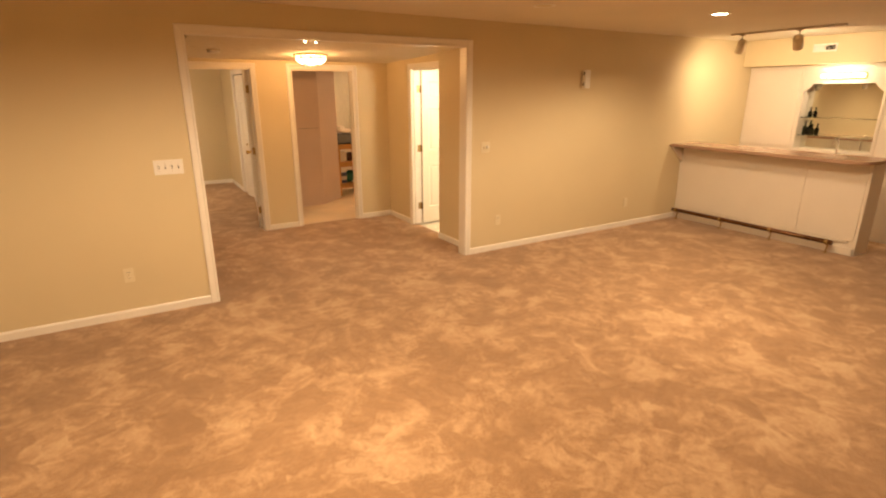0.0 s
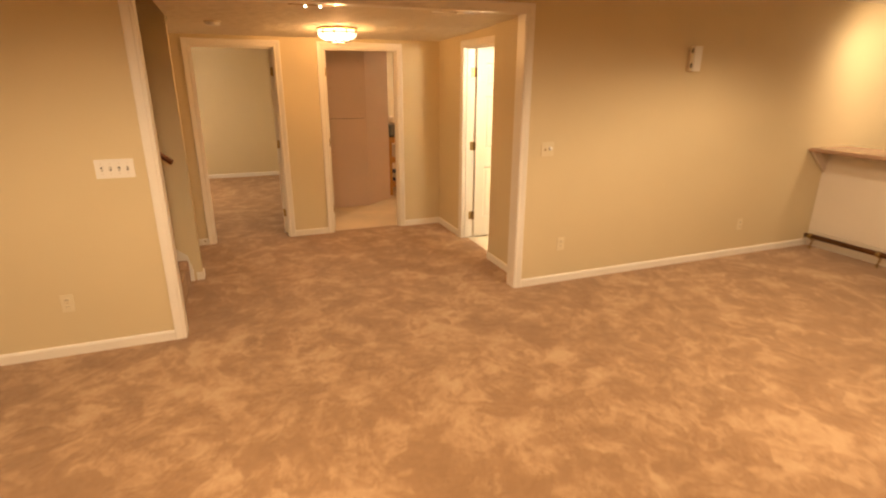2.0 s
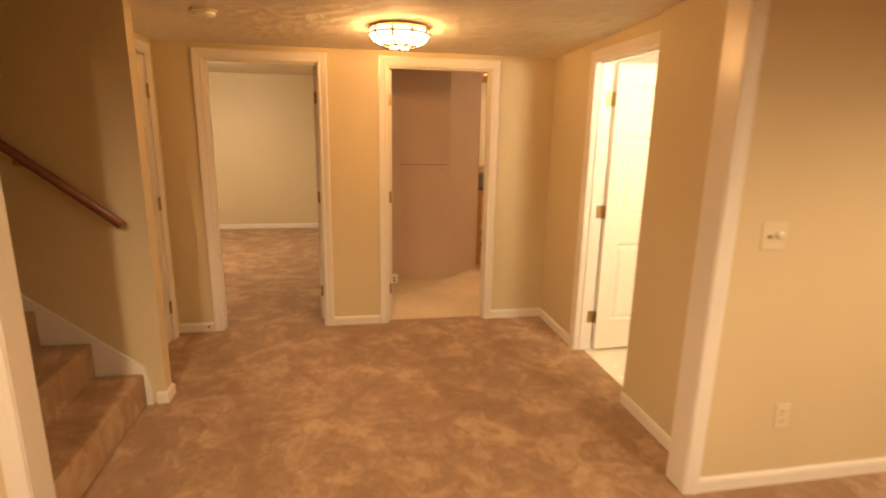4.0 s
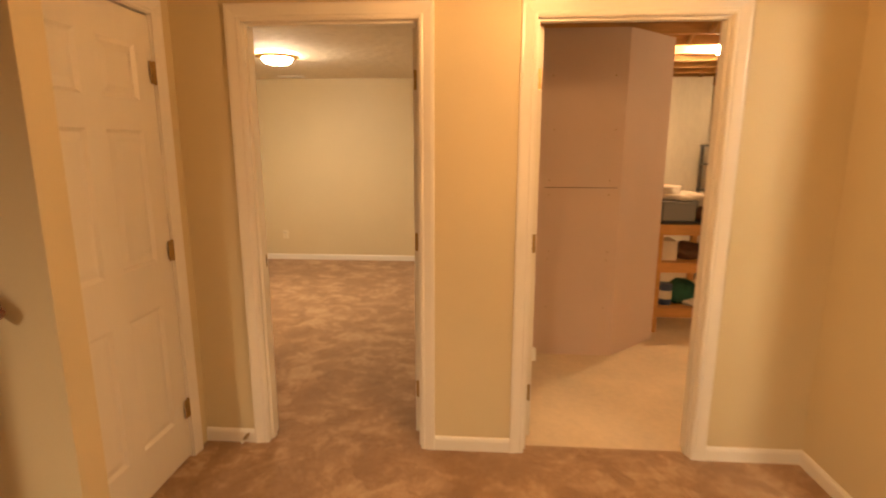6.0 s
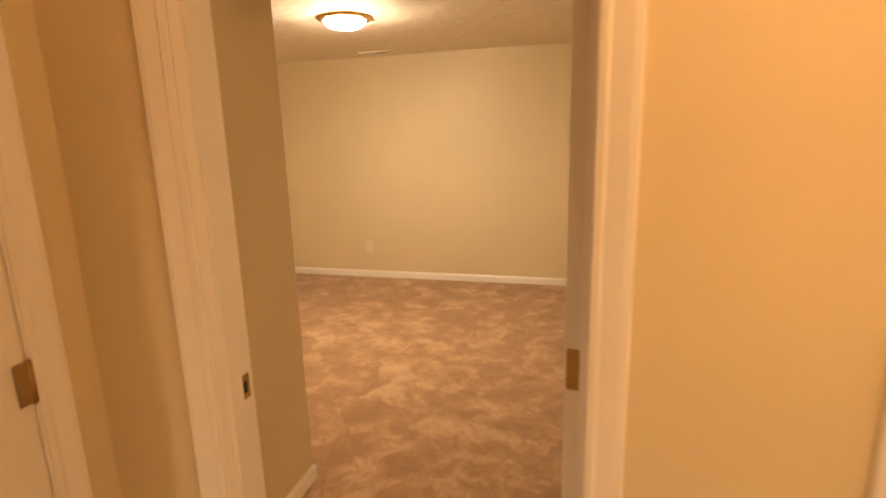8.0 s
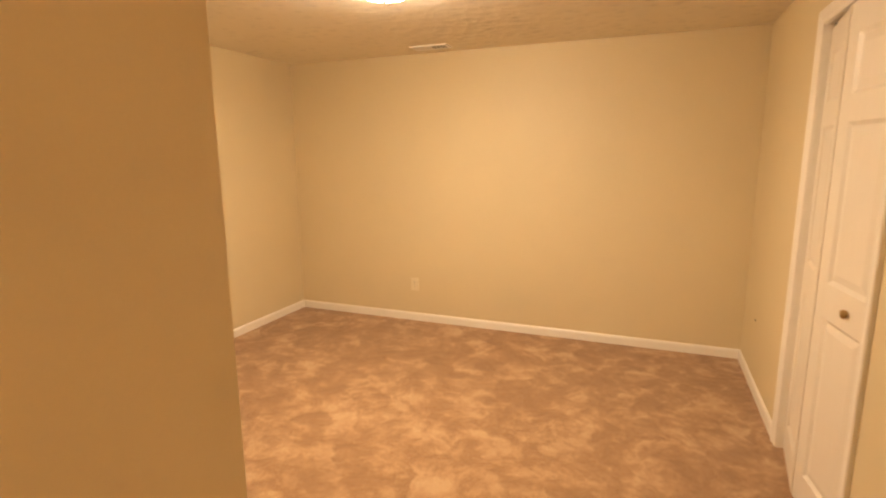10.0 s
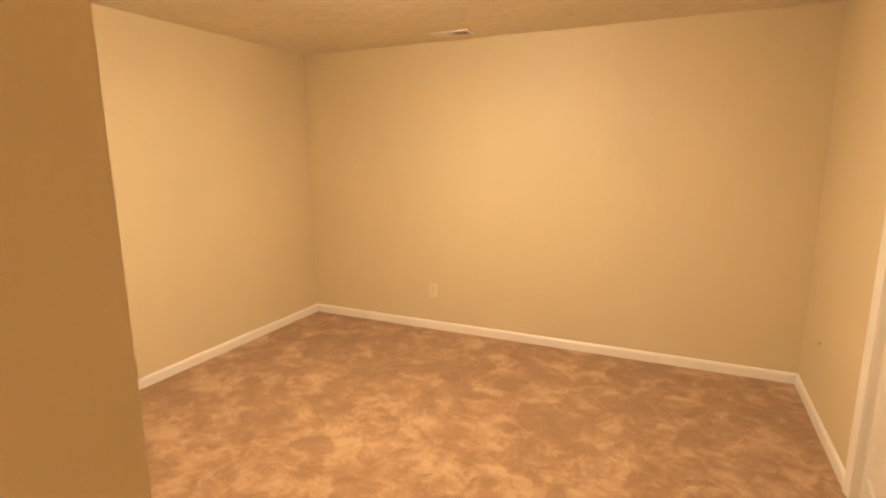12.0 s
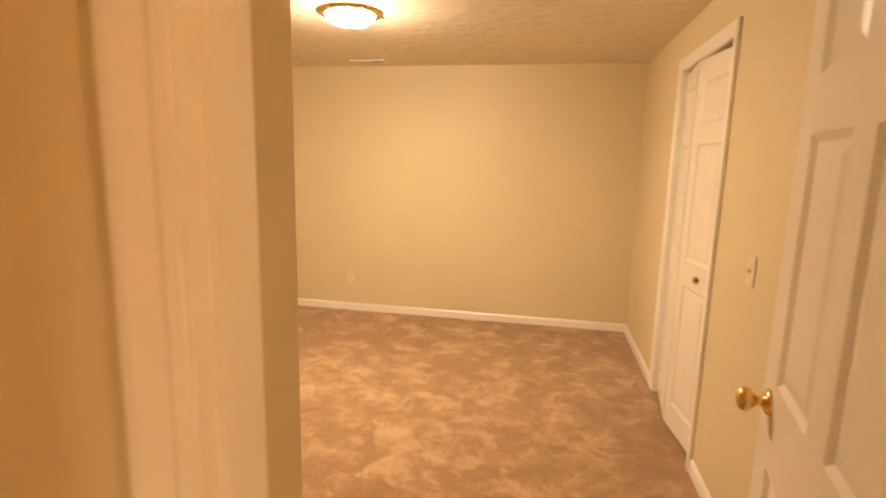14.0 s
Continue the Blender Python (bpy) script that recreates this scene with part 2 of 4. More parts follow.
def wall(name, along, a0, a1, p0, p1, height, openings=(), material=None, label="cream painted drywall wall"):
    """A wall along x or y from a0 to a1, between p0 and p1 across; openings are (from, to, top)."""
    bm = bmesh.new()
    at = a0
    for o0, o1, top in sorted(openings):
        if o0 > at:
            wall_box(bm, along, at, o0, p0, p1, 0, height)
        wall_box(bm, along, o0, o1, p0, p1, top, height)
        at = o1
    if a1 > at:
        wall_box(bm, along, at, a1, p0, p1, 0, height)
    return structure(name, bm, material or WALL, label, "wall")


BASE_PROFILE = [(0, 0), (0.013, 0), (0.013, 0.052), (0.010, 0.062), (0.006, 0.068), (0.0, 0.071)]


def baseboard(points, side):
    """Skirting along a line of plan points; side 1: the room lies to the left of the line, -1: to the right. Outer ends are square."""
    bm = bmesh.new()
    pts = [Vector((*p, 0)) for p in points]
    rings = []
    for i, p in enumerate(pts):
        d0 = (pts[i] - pts[i - 1]).normalized() if i else (pts[1] - pts[0]).normalized()
        d1 = (pts[i + 1] - pts[i]).normalized() if i + 1 < len(pts) else d0
        n0, n1 = Vector((-d0.y, d0.x, 0)) * side, Vector((-d1.y, d1.x, 0)) * side
        mitre = (n0 + n1) / (1 + n0.dot(n1))
        rings.append([bm.verts.new(p + mitre * u + Vector((0, 0, z))) for u, z in BASE_PROFILE])
    for a, b in zip(rings, rings[1:]):
        for k in range(len(BASE_PROFILE) - 1):
            bm.faces.new((a[k], a[k + 1], b[k + 1], b[k]))
        bm.faces.new((a[-1], a[0], b[0], b[-1]))
    bm.faces.new(rings[0])
    bm.faces.new(rings[-1])
    return structure("baseboard", bm, TRIM, "white painted wooden baseboard along the carpet", "baseboard")


CASING = [(0.0, 0.0), (0.0, 0.009), (0.012, 0.012), (0.018, 0.010), (0.030, 0.013), (0.050, 0.018), (0.062, 0.018), (0.066, 0.014), (0.066, 0.0)]


def casing_mesh(a, b, h, place):
    """A mitred architrave round an opening from a to b, h high. place(along, out, z) gives the point."""
    bm = bmesh.new()
    rings = [[bm.verts.new(place(x, v, z)) for u, v in CASING for x, z in [f(u)]] for f in (
        lambda u: (a - u, 0.0), lambda u: (a - u, h + u), lambda u: (b + u, h + u), lambda u: (b + u, 0.0))]
    for r0, r1 in zip(rings, rings[1:]):
        for k in range(len(CASING)):
            j = (k + 1) % len(CASING)
            bm.faces.new((r0[k], r0[j], r1[j], r1[k]))
    bm.faces.new(rings[0])
    bm.faces.new(rings[-1])
    return bm


def jamb_mesh(a, b, h, p0, p1, place, thick=0.02):
    """Jamb boards that line an opening; place(along, across, z)."""
    bm = bmesh.new()

    def slab(x0, x1, q0, q1, z0, z1):
        vs = [bm.verts.new(place(x, q, z)) for x in (x0, x1) for q in (q0, q1) for z in (z0, z1)]
        for f in ((0, 1, 3, 2), (4, 6, 7, 5), (0, 4, 5, 1), (2, 3, 7, 6), (0, 2, 6, 4), (1, 5, 7, 3)):
            bm.faces.new([vs[i] for i in f])
    slab(a - thick, a, p0, p1, 0, h)
    slab(b, b + thick, p0, p1, 0, h)
    slab(a - thick, b + thick, p0, p1, h, h + thick)
    return bm, slab


def door_leaf(width, height, parent, m, columns=2, label="white six-panel door leaf", knob_side=True, knob_z=0.93, hinges=True, thick=0.035, rows=((0.22, 0.80), (1.00, 1.56), (1.68, 1.90))):
    """A moulded panel leaf: hinge edge at x = 0, free edge at x = width, faces at y = 0 and y = thick."""
    bm = bmesh.new()
    stile = 0.105 if columns == 2 else 0.075
    mid = 0.10
    inner = width - 2 * stile - (columns - 1) * mid
    cols = [(stile + k * (inner / columns + mid), stile + k * (inner / columns + mid) + inner / columns) for k in range(columns)]
    sc = height / 2.03
    rows = [(a * sc, b * sc) for a, b in rows]
    core = 0.010
    box_into(bm, 0.002, width - 0.002, core, thick - core, 0.002, height - 0.002)
    xs = [0] + [v for c in cols for v in c] + [width]
    for k in range(0, len(xs), 2):
        box_into(bm, xs[k], xs[k + 1], 0, thick, 0, height)
    zs = [0] + [v for r in rows for v in r] + [height]
    for c0, c1 in cols:
        for k in range(0, len(zs), 2):
            box_into(bm, c0, c1, 0, thick, zs[k], zs[k + 1])
    leaf = part("leaf", bm, DOORPAINT, parent, label)
    leaf.matrix_basis = m
    for c0, c1 in cols:
        for z0, z1 in rows:
            pb = bmesh.new()
            for side in (0, 1):
                f0, f1 = (0.0, core) if side == 0 else (thick, thick - core)
                a = [pb.verts.new((x, f0 + (0.0004 if side == 0 else -0.0004), z)) for x, z in ((c0, z0), (c1, z0), (c1, z1), (c0, z1))]
                c = [pb.verts.new((x, f1, z)) for x, z in ((c0 + 0.014, z0 + 0.014), (c1 - 0.014, z0 + 0.014), (c1 - 0.014, z1 - 0.014), (c0 + 0.014, z1 - 0.014))]
                for k in range(4):
                    pb.faces.new((a[k], a[(k + 1) % 4], c[(k + 1) % 4], c[k]))
                e0, e1 = (core - 0.0005, 0.003) if side == 0 else (thick - core + 0.0005, thick - 0.003)
                g, s = 0.006, 0.045
                o = [pb.verts.new((x, e0, z)) for x, z in ((c0 + g + 0.012, z0 + g + 0.012), (c1 - g - 0.012, z0 + g + 0.012), (c1 - g - 0.012, z1 - g - 0.012), (c0 + g + 0.012, z1 - g - 0.012))]
                i = [pb.verts.new((x, e1, z)) for x, z in ((c0 + s, z0 + s), (c1 - s, z0 + s), (c1 - s, z1 - s), (c0 + s, z1 - s))]
                for k in range(4):
                    pb.faces.new((o[k], o[(k + 1) % 4], i[(k + 1) % 4], i[k]))
                pb.faces.new(i)
            part("panel", pb, DOORPAINT, leaf)
    if hinges:
        for z in (0.24, 1.015, 1.775):
            hp = box(-0.0018, 0.0006, 0.003, thick - 0.004, z - 0.0445, z + 0.0445)
            rod_into(hp, (-0.005, -0.002, z - 0.0445), (-0.005, -0.002, z + 0.0445), 0.006, 10)
            part("hinge_plate", hp, OLDBRASS, leaf, "dull brass hinge plate")
    if knob_side:
        kx = width - 0.065
        kb = bmesh.new()
        for sgn, y in ((-1, 0.0), (1, thick)):
            mm = Matrix.Translation((kx, y, knob_z)) @ pose(0, 0, 0, 90 if sgn < 0 else -90)
            lathe_into(kb, [(0.031, 0), (0.031, 0.004), (0.024, 0.009), (0.011, 0.014), (0.010, 0.026), (0.018, 0.032), (0.026, 0.042), (0.028, 0.052), (0.024, 0.062), (0.012, 0.067), (0.001, 0.068)], 24, mm)
        part("knob", kb, BRASS, leaf, "round polished brass door knob")
        lb = box(width - 0.001, width + 0.0015, thick / 2 - 0.0125, thick / 2 + 0.0125, knob_z - 0.028, knob_z + 0.028)
        part("latch_plate", lb, OLDBRASS, leaf)
    return leaf


def hinge(parent, x, y, z, plate_dx=0.0, plate_dy=0.030, barrel=0.0065, height=0.089):
    hb = bmesh.new()
    rod_into(hb, (x, y, z - height / 2), (x, y, z + height / 2), barrel, 10)
    rod_into(hb, (x, y, z - height / 2 - 0.004), (x, y, z - height / 2), barrel * 0.7, 8)
    rod_into(hb, (x, y, z + height / 2), (x, y, z + height / 2 + 0.004), barrel * 0.7, 8)
    x0, x1 = sorted((x, x + (plate_dx or 0.003)))
    y0, y1 = sorted((y, y + (plate_dy or 0.003)))
    box_into(hb, x0 - 0.0008, x1 + 0.0008, y0, y1, z - height / 2, z + height / 2)
    return part("hinge", hb, OLDBRASS, parent, "dull brass butt hinge")


def outlet(m, label="ivory duplex wall outlet above the baseboard"):
    """Wall plate in the local x z plane, facing -y."""
    t = thing("wall_outlet", m, label, "outlet", "wall outlets")
    part("plate", box(-0.036, 0.036, -0.006, 0, -0.058, 0.058, 0.002), PLASTIC, t)
    for z in (-0.022, 0.022):
        face = part("socket", lathe([(0.0165, 0), (0.0165, 0.003), (0.015, 0.004)], 18, pose(0, -0.006, z, 90)), PLASTIC, t)
        for dx in (-0.006, 0.006):
            part("slot", box(dx - 0.0012, dx + 0.0012, -0.0112, -0.0095, z - 0.002, z + 0.007), DARK, face)
    part("screw", lathe([(0.003, 0), (0.003, 0.0015)], 10, pose(0, -0.006, 0, 90)), OLDBRASS, t)
    return t


def switch_plate(m, gangs, label, material=None):
    t = thing("light_switch", m, label, "light switch")
    w = 0.036 + 0.023 * (gangs - 1)
    part("plate", box(-w, w, -0.006, 0, -0.058, 0.058, 0.002), material or WHITEPL, t)
    for k in range(gangs):
        x = (k - (gangs - 1) / 2) * 0.046
        part("slot", box(x - 0.0055, x + 0.0055, -0.0075, -0.0055, -0.012, 0.012), DARK if gangs > 1 else (material or WHITEPL), t)
        b = box(x - 0.0035, x + 0.0035, -0.018, -0.006, -0.004, 0.006, 0.001)
        bmesh.ops.rotate(b, verts=b.verts, cent=(x, -0.006, 0), matrix=Matrix.Rotation(radians(-25 if k % 2 else 25), 3, "X"))
        part("toggle", b, material or WHITEPL, t)
        for z in (-0.03, 0.03):
            part("screw", lathe([(0.0025, 0), (0.0025, 0.001)], 8, pose(x, -0.006, z, 90)), GREYMETAL, t)
    return t


def vent(m, length, width, label, half_dark=True):
    """A stamped metal register lying in the local x y plane, facing -z."""
    t = thing("air_vent", m, label, "air vent")
    f = bmesh.new()
    rim = 0.022
    for x0, x1, y0, y1 in ((-length / 2, length / 2, -width / 2, -width / 2 + rim), (-length / 2, length / 2, width / 2 - rim, width / 2),
                           (-length / 2, -length / 2 + rim, -width / 2 + rim, width / 2 - rim), (length / 2 - rim, length / 2, -width / 2 + rim, width / 2 - rim), (-0.006, 0.006, -width / 2 + rim, width / 2 - rim)):
        box_into(f, x0, x1, y0, y1, -0.008, 0)
    part("frame", f, WHITEPL, t)
    # Near-black sheet stands in for the shade inside the duct.
    part("duct_shade", box(-length / 2 + 0.005, length / 2 - 0.005, -width / 2 + 0.005, width / 2 - 0.005, -0.0015, -0.0005), DARK, t)
    n = 12
    for side in (-1, 1):
        for k in range(n if side < 0 else 4):
            n = n if side < 0 else 4
            x = side * (0.010 + (k + 0.5) * (length / 2 - rim - 0.012) / n)
            s = box(-0.0007, 0.0007, -width / 2 + rim, width / 2 - rim, -0.006, 0.006)
            bmesh.ops.rotate(s, verts=s.verts, cent=(0, 0, 0), matrix=Matrix.Rotation(radians(52 if side < 0 else 4), 3, "Y"))
            bmesh.ops.translate(s, verts=s.verts, vec=(x, 0, -0.005))
            part("slat", s, WHITEPL, t)
    return t


# ---- plan ----
W = 0.12                       # wall thickness
OPEN0, OPEN1, OPEN_H = 0.0, 2.56, 2.18
BACK = 2.27                    # hall's far wall
HALL_R = 2.735                 # hall's side wall with the bathroom door
D1, D2, D3 = (0.125, 0.905), (1.415, 2.215), (0.79, 1.545)
DOOR_H = 2.025
BED_L, BED_R, BED_B = -2.60, 1.23, 6.56
NOOK_X, NOOK_Y = -0.255, 3.235
STAIR_Y, CLOSET_X = 1.17, -0.20
STUB_X, STUB_Y = 0.048, 1.27  # free end of the wall between stairs and closet
MX0, MX1, MY0 = -3.4, 8.0, -7.2
CLO0, CLO1, CLO_H = 4.44, 5.31, 2.04

# floors
structure("floor", box(MX0 - W, 2.80, MY0 - W, BACK + W / 2, -0.1, 0), CARPET, "tan plush carpet with brushed light and dark nap", "carpet floor")
structure("floor_bar", box(2.80, MX1 + W, MY0 - W, W, -0.1, 0), CARPET, "tan plush carpet with brushed light and dark nap", "carpet floor")
structure("floor_bedroom", box(BED_L - W, BED_R + W, BACK + W / 2, BED_B + W, -0.1, 0), SCUFFED, "tan plush bedroom carpet with scuffed nap", "carpet floor")
# The concrete's tone varies at random.
structure("floor_utility", box(BED_R + W, 5.6, BACK + W / 2, 7.4, -0.1, -0.012), CONCRETE, "bare pale concrete floor with uneven tone", "concrete floor")
structure("floor_bath", box(2.80, 5.2, W, BACK + W / 2, -0.1, -0.006), BATHTILE, "smooth ivory bathroom floor", "bathroom floor")

# ceilings
structure("ceiling_main", box(MX0 - W, MX1 + W, MY0 - W, 0.0, MAIN_H, MAIN_H + 0.1), CEIL, "flat cream painted ceiling", "ceiling")
structure("ceiling_stairs_fascia", box(0.06, 0.10, W, STAIR_Y, 2.22, 2.40), WALL, "painted edge of the hall ceiling over the stairs", "ceiling")


def hall_ceiling_z(y):
    """The old hall ceiling falls a little towards its far wall."""
    return 2.13 + 0.075 * (BACK - y) / (BACK - W)


def sloped_slab(x0, x1, y0, y1):
    bm = bmesh.new()
    vs = [bm.verts.new((x, y, hall_ceiling_z(y) + dz)) for dz in (0, 0.08) for x, y in ((x0, y0), (x1, y0), (x1, y1), (x0, y1))]
    for f in ((0, 1, 2, 3), (4, 5, 6, 7), (0, 1, 5, 4), (1, 2, 6, 5), (2, 3, 7, 6), (3, 0, 4, 7)):
        bm.faces.new([vs[k] for k in f])
    return bm


structure("ceiling_hall", sloped_slab(0.06, HALL_R, W, BACK), STIPPLE, "textured cream hall ceiling", "ceiling")
structure("ceiling_closet", sloped_slab(-1.2, 0.06, STUB_Y, BACK), STIPPLE, "textured cream hall ceiling", "ceiling")
structure("ceiling_stairs_low", box(-1.3, 0.06, W, STAIR_Y, 2.34, 2.40), CEIL, "plain painted ceiling over the lowest stairs", "ceiling")
structure("ceiling_stairs", box(-3.4, -1.3, W, STAIR_Y, 4.2, 4.3), CEIL, "plain painted ceiling high above the stairs", "ceiling")
structure("ceiling_bedroom", box(BED_L - W, BED_R + W, BACK, BED_B + W, BED_H, BED_H + 0.1), STIPPLE, "stomped texture bedroom ceiling in cream paint", "ceiling")
structure("ceiling_bath", box(HALL_R + W, 5.2, W, BACK + W, BATH_H, BATH_H + 0.1), CEIL, "plain cream bathroom ceiling", "ceiling")
structure("ceiling_utility", box(BED_R + W, 5.6, BACK + W, 7.4, UTIL_H, UTIL_H + 0.1), PLY, "plywood subfloor seen from below", "ceiling")

# walls of the main room
wall("wall_north", "x", MX0 - W, MX1 + W, 0, W, MAIN_H, [(OPEN0 - 0.02, OPEN1 + 0.02, OPEN_H + 0.02)])
wall("wall_south", "x", MX0 - W, MX1 + W, MY0 - W, MY0, MAIN_H)
wall("wall_west", "y", MY0, 0, MX0 - W, MX0, MAIN_H)
wall("wall_east", "y", MY0, 0, MX1, MX1 + W, MAIN_H)
# hall
wall("wall_hall_back", "x", CLOSET_X - W, BED_R + W + 1.5, BACK, BACK + W, UTIL_H, [(D1[0] - 0.02, D1[1] + 0.02, DOOR_H + 0.02), (D2[0] - 0.02, D2[1] + 0.02, DOOR_H + 0.02)])
wall("wall_hall_side", "y", W, BACK, HALL_R, HALL_R + W, UTIL_H, [(D3[0] - 0.02, D3[1] + 0.02, DOOR_H + 0.02)])
wall("wall_closet", "y", STUB_Y, BACK, CLOSET_X - W, CLOSET_X, 2.3, [(1.35, 2.14, DOOR_H + 0.02)])
wall("wall_stairs", "x", -3.4, STUB_X, STAIR_Y, STUB_Y, 4.2, material=WALL, label="cream painted wall beside the stairs")
wall("wall_stairs_near", "x", -3.4, -0.02, W + 0.002, W + 0.02, 4.2, material=WALL, label="cream painted wall beside the stairs")
wall("wall_stairs_end", "y", W, STAIR_Y, -3.52, -3.4, 4.2, material=WALL, label="cream painted wall at the top of the stairs")
structure("wall_stairs_header", box(-1.3, -1.2, W, STAIR_Y, 2.40, 4.2), WALL, "cream painted wall over the stair opening", "wall")
# bedroom
wall("wall_nook", "y", BACK + W, NOOK_Y, NOOK_X - W, NOOK_X, BED_H)
wall("wall_bed_south", "x", BED_L - W, NOOK_X - W, NOOK_Y - W, NOOK_Y, BED_H)
wall("wall_bed_west", "y", NOOK_Y, BED_B, BED_L - W, BED_L, BED_H)
wall("wall_bed_north", "x", BED_L - W, BED_R + W, BED_B, BED_B + W, BED_H)
wall("wall_bed_east", "y", BACK + W, BED_B, BED_R, BED_R + W, BED_H, [(CLO0 - 0.02, CLO1 + 0.02, CLO_H + 0.02)])
structure("wall_closet_back", box(BED_R + W + 0.001, BED_R + 0.62, CLO1 + 0.3, CLO1 + 0.34, 0, BED_H), WALL, "plain closet wall", "wall")
# bathroom
wall("wall_bath_east", "y", W, BACK + W, 5.2, 5.3, BATH_H, material=BATHWALL, label="pale painted bathroom wall")
structure("wall_bath_north", box(HALL_R + W + 0.001, 5.2, BACK - 0.02, BACK - 0.001, 0, BATH_H), BATHWALL, "pale painted bathroom wall", "wall")
structure("wall_bath_south", box(HALL_R + W + 0.001, 5.2, W + 0.001, W + 0.02, 0, BATH_H), BATHWALL, "pale painted bathroom wall", "wall")
# utility
wall("wall_utility_north", "x", BED_R + W, 5.6, 7.3, 7.4, UTIL_H, material=BLOCK, label="whitewashed concrete foundation wall")
wall("wall_utility_east", "y", BACK + W, 7.3, 5.5, 5.6, UTIL_H, material=BLOCK, label="whitewashed concrete foundation wall")

# baseboards
CW = 0.066
baseboard([(OPEN0 - CW, 0), (MX0, 0), (MX0, MY0)], 1)
baseboard([(6.25, 0), (OPEN1 + CW, 0)], 1)
baseboard([(2.70, D3[0]), (2.70, W)], -1)
baseboard([(D2[1] + CW, BACK), (HALL_R, BACK), (HALL_R, D3[1] + CW)], -1)
baseboard([(D1[1] + CW, BACK), (D2[0] - CW, BACK)], -1)
baseboard([(CLOSET_X, BACK), (D1[0] - CW, BACK)], -1)
baseboard([(0.0, STAIR_Y), (STUB_X, STAIR_Y), (STUB_X, STUB_Y), (CLOSET_X, STUB_Y)], -1)
baseboard([(NOOK_X, BACK + W), (NOOK_X, NOOK_Y), (BED_L, NOOK_Y), (BED_L, BED_B), (BED_R, BED_B), (BED_R, CLO1 + CW)], -1)
baseboard([(BED_R, CLO0 - CW), (BED_R, BACK + W)], -1)


# ---- openings ----
def trim_opening(name, along, a, b, h, p0, p1, label, faces=(True, True), stop=None):
    """Jamb and architraves of an opening in a wall between p0 and p1 across."""
    t = thing(name, Matrix(), label, "door" if stop else "opening", kind="structure")
    put = (lambda s, q, z: (s, q, z)) if along == "x" else (lambda s, q, z: (q, s, z))
    jb, slab = jamb_mesh(a, b, h, p0 - 0.001, p1 + 0.001, put)
    if stop:
        s0, s1 = stop
        slab(a, a + 0.011, s0, s1, 0, h)
        slab(b - 0.011, b, s0, s1, 0, h)
        slab(a + 0.011, b - 0.011, s0, s1, h - 0.011, h)
    part("jamb", jb, TRIM, t)
    r = 0.004
    if faces[0]:
        part("casing", casing_mesh(a - r, b + r, h + r, lambda s, v, z: put(s, p0 - v, z)), TRIM, t)
    if faces[1]:
        part("casing", casing_mesh(a - r, b + r, h + r, lambda s, v, z: put(s, p1 + v, z)), TRIM, t)
    return t


trim_opening("opening_main", "x", OPEN0, OPEN1, OPEN_H, 0, W, "wide white-cased opening from the family room to the hall", (True, False))

door1 = trim_opening("door_1", "x", D1[0], D1[1], DOOR_H, BACK, BACK + W, "open white six-panel bedroom door with brass knob", stop=(BACK + 0.03, BACK + 0.072))
door_leaf(D1[1] - D1[0] - 0.006, 2.0, door1, Matrix.Translation((D1[1] - 0.006, BACK + W + 0.009, 0.015)) @ pose(0, 0, 0, 0, 0, 80))
for z in (0.255, 1.03, 1.79):
    hinge(door1, D1[1] - 0.004, BACK + W + 0.004, z, 0, -0.045)
part("strike_plate", box(D1[0] - 0.0005, D1[0] + 0.002, BACK + 0.076, BACK + 0.108, 0.90, 0.96), OLDBRASS, door1)
part("strike_hole", box(D1[0] + 0.0021, D1[0] + 0.0026, BACK + 0.085, BACK + 0.099, 0.915, 0.945), DARK, door1)

door2 = trim_opening("door_2", "x", D2[0], D2[1], DOOR_H, BACK, BACK + W, "open white door to the unfinished utility room", stop=(BACK + 0.03, BACK + 0.072))
door_leaf(D2[1] - D2[0] - 0.006, 2.0, door2, Matrix.Translation((D2[0] + 0.006, BACK + W + 0.009, 0.015)) @ pose(0, 0, 0, 0, 0, 91) @ Matrix.Diagonal((1, -1, 1, 1)))
for z in (0.255, 1.03, 1.79):
    hinge(door2, D2[0] + 0.004, BACK + W + 0.004, z, 0, -0.045)

door3 = trim_opening("door_3", "y", D3[0], D3[1], DOOR_H, HALL_R, HALL_R + W, "open white six-panel bathroom door in bright light", stop=(HALL_R + 0.03, HALL_R + 0.072))
door_leaf(D3[1] - D3[0] - 0.006, 2.0, door3, Matrix.Translation((HALL_R + W + 0.009, D3[1] - 0.006, 0.015)) @ pose(0, 0, 0, 0, 0, 3) @ Matrix.Diagonal((1, -1, 1, 1)))
for z in (0.255, 1.03, 1.79):
    hinge(door3, HALL_R + W + 0.004, D3[1] - 0.004, z, -0.045, 0)

door4 = trim_opening("door_4", "y", 1.37, 2.12, DOOR_H, CLOSET_X - W, CLOSET_X, "closed white six-panel closet door with brass hinges", (False, True), stop=(CLOSET_X - 0.09, CLOSET_X - 0.05))
door_leaf(0.744, 2.0, door4, Matrix.Translation((CLOSET_X - 0.004, 2.117, 0.015)) @ pose(0, 0, 0, 0, 0, -90) @ Matrix.Diagonal((1, -1, 1, 1)), hinges=False, knob_z=0.918)
for z in (0.262, 1.03, 1.79):
    hinge(door4, CLOSET_X + 0.004, 2.118, z, 0, -0.030)

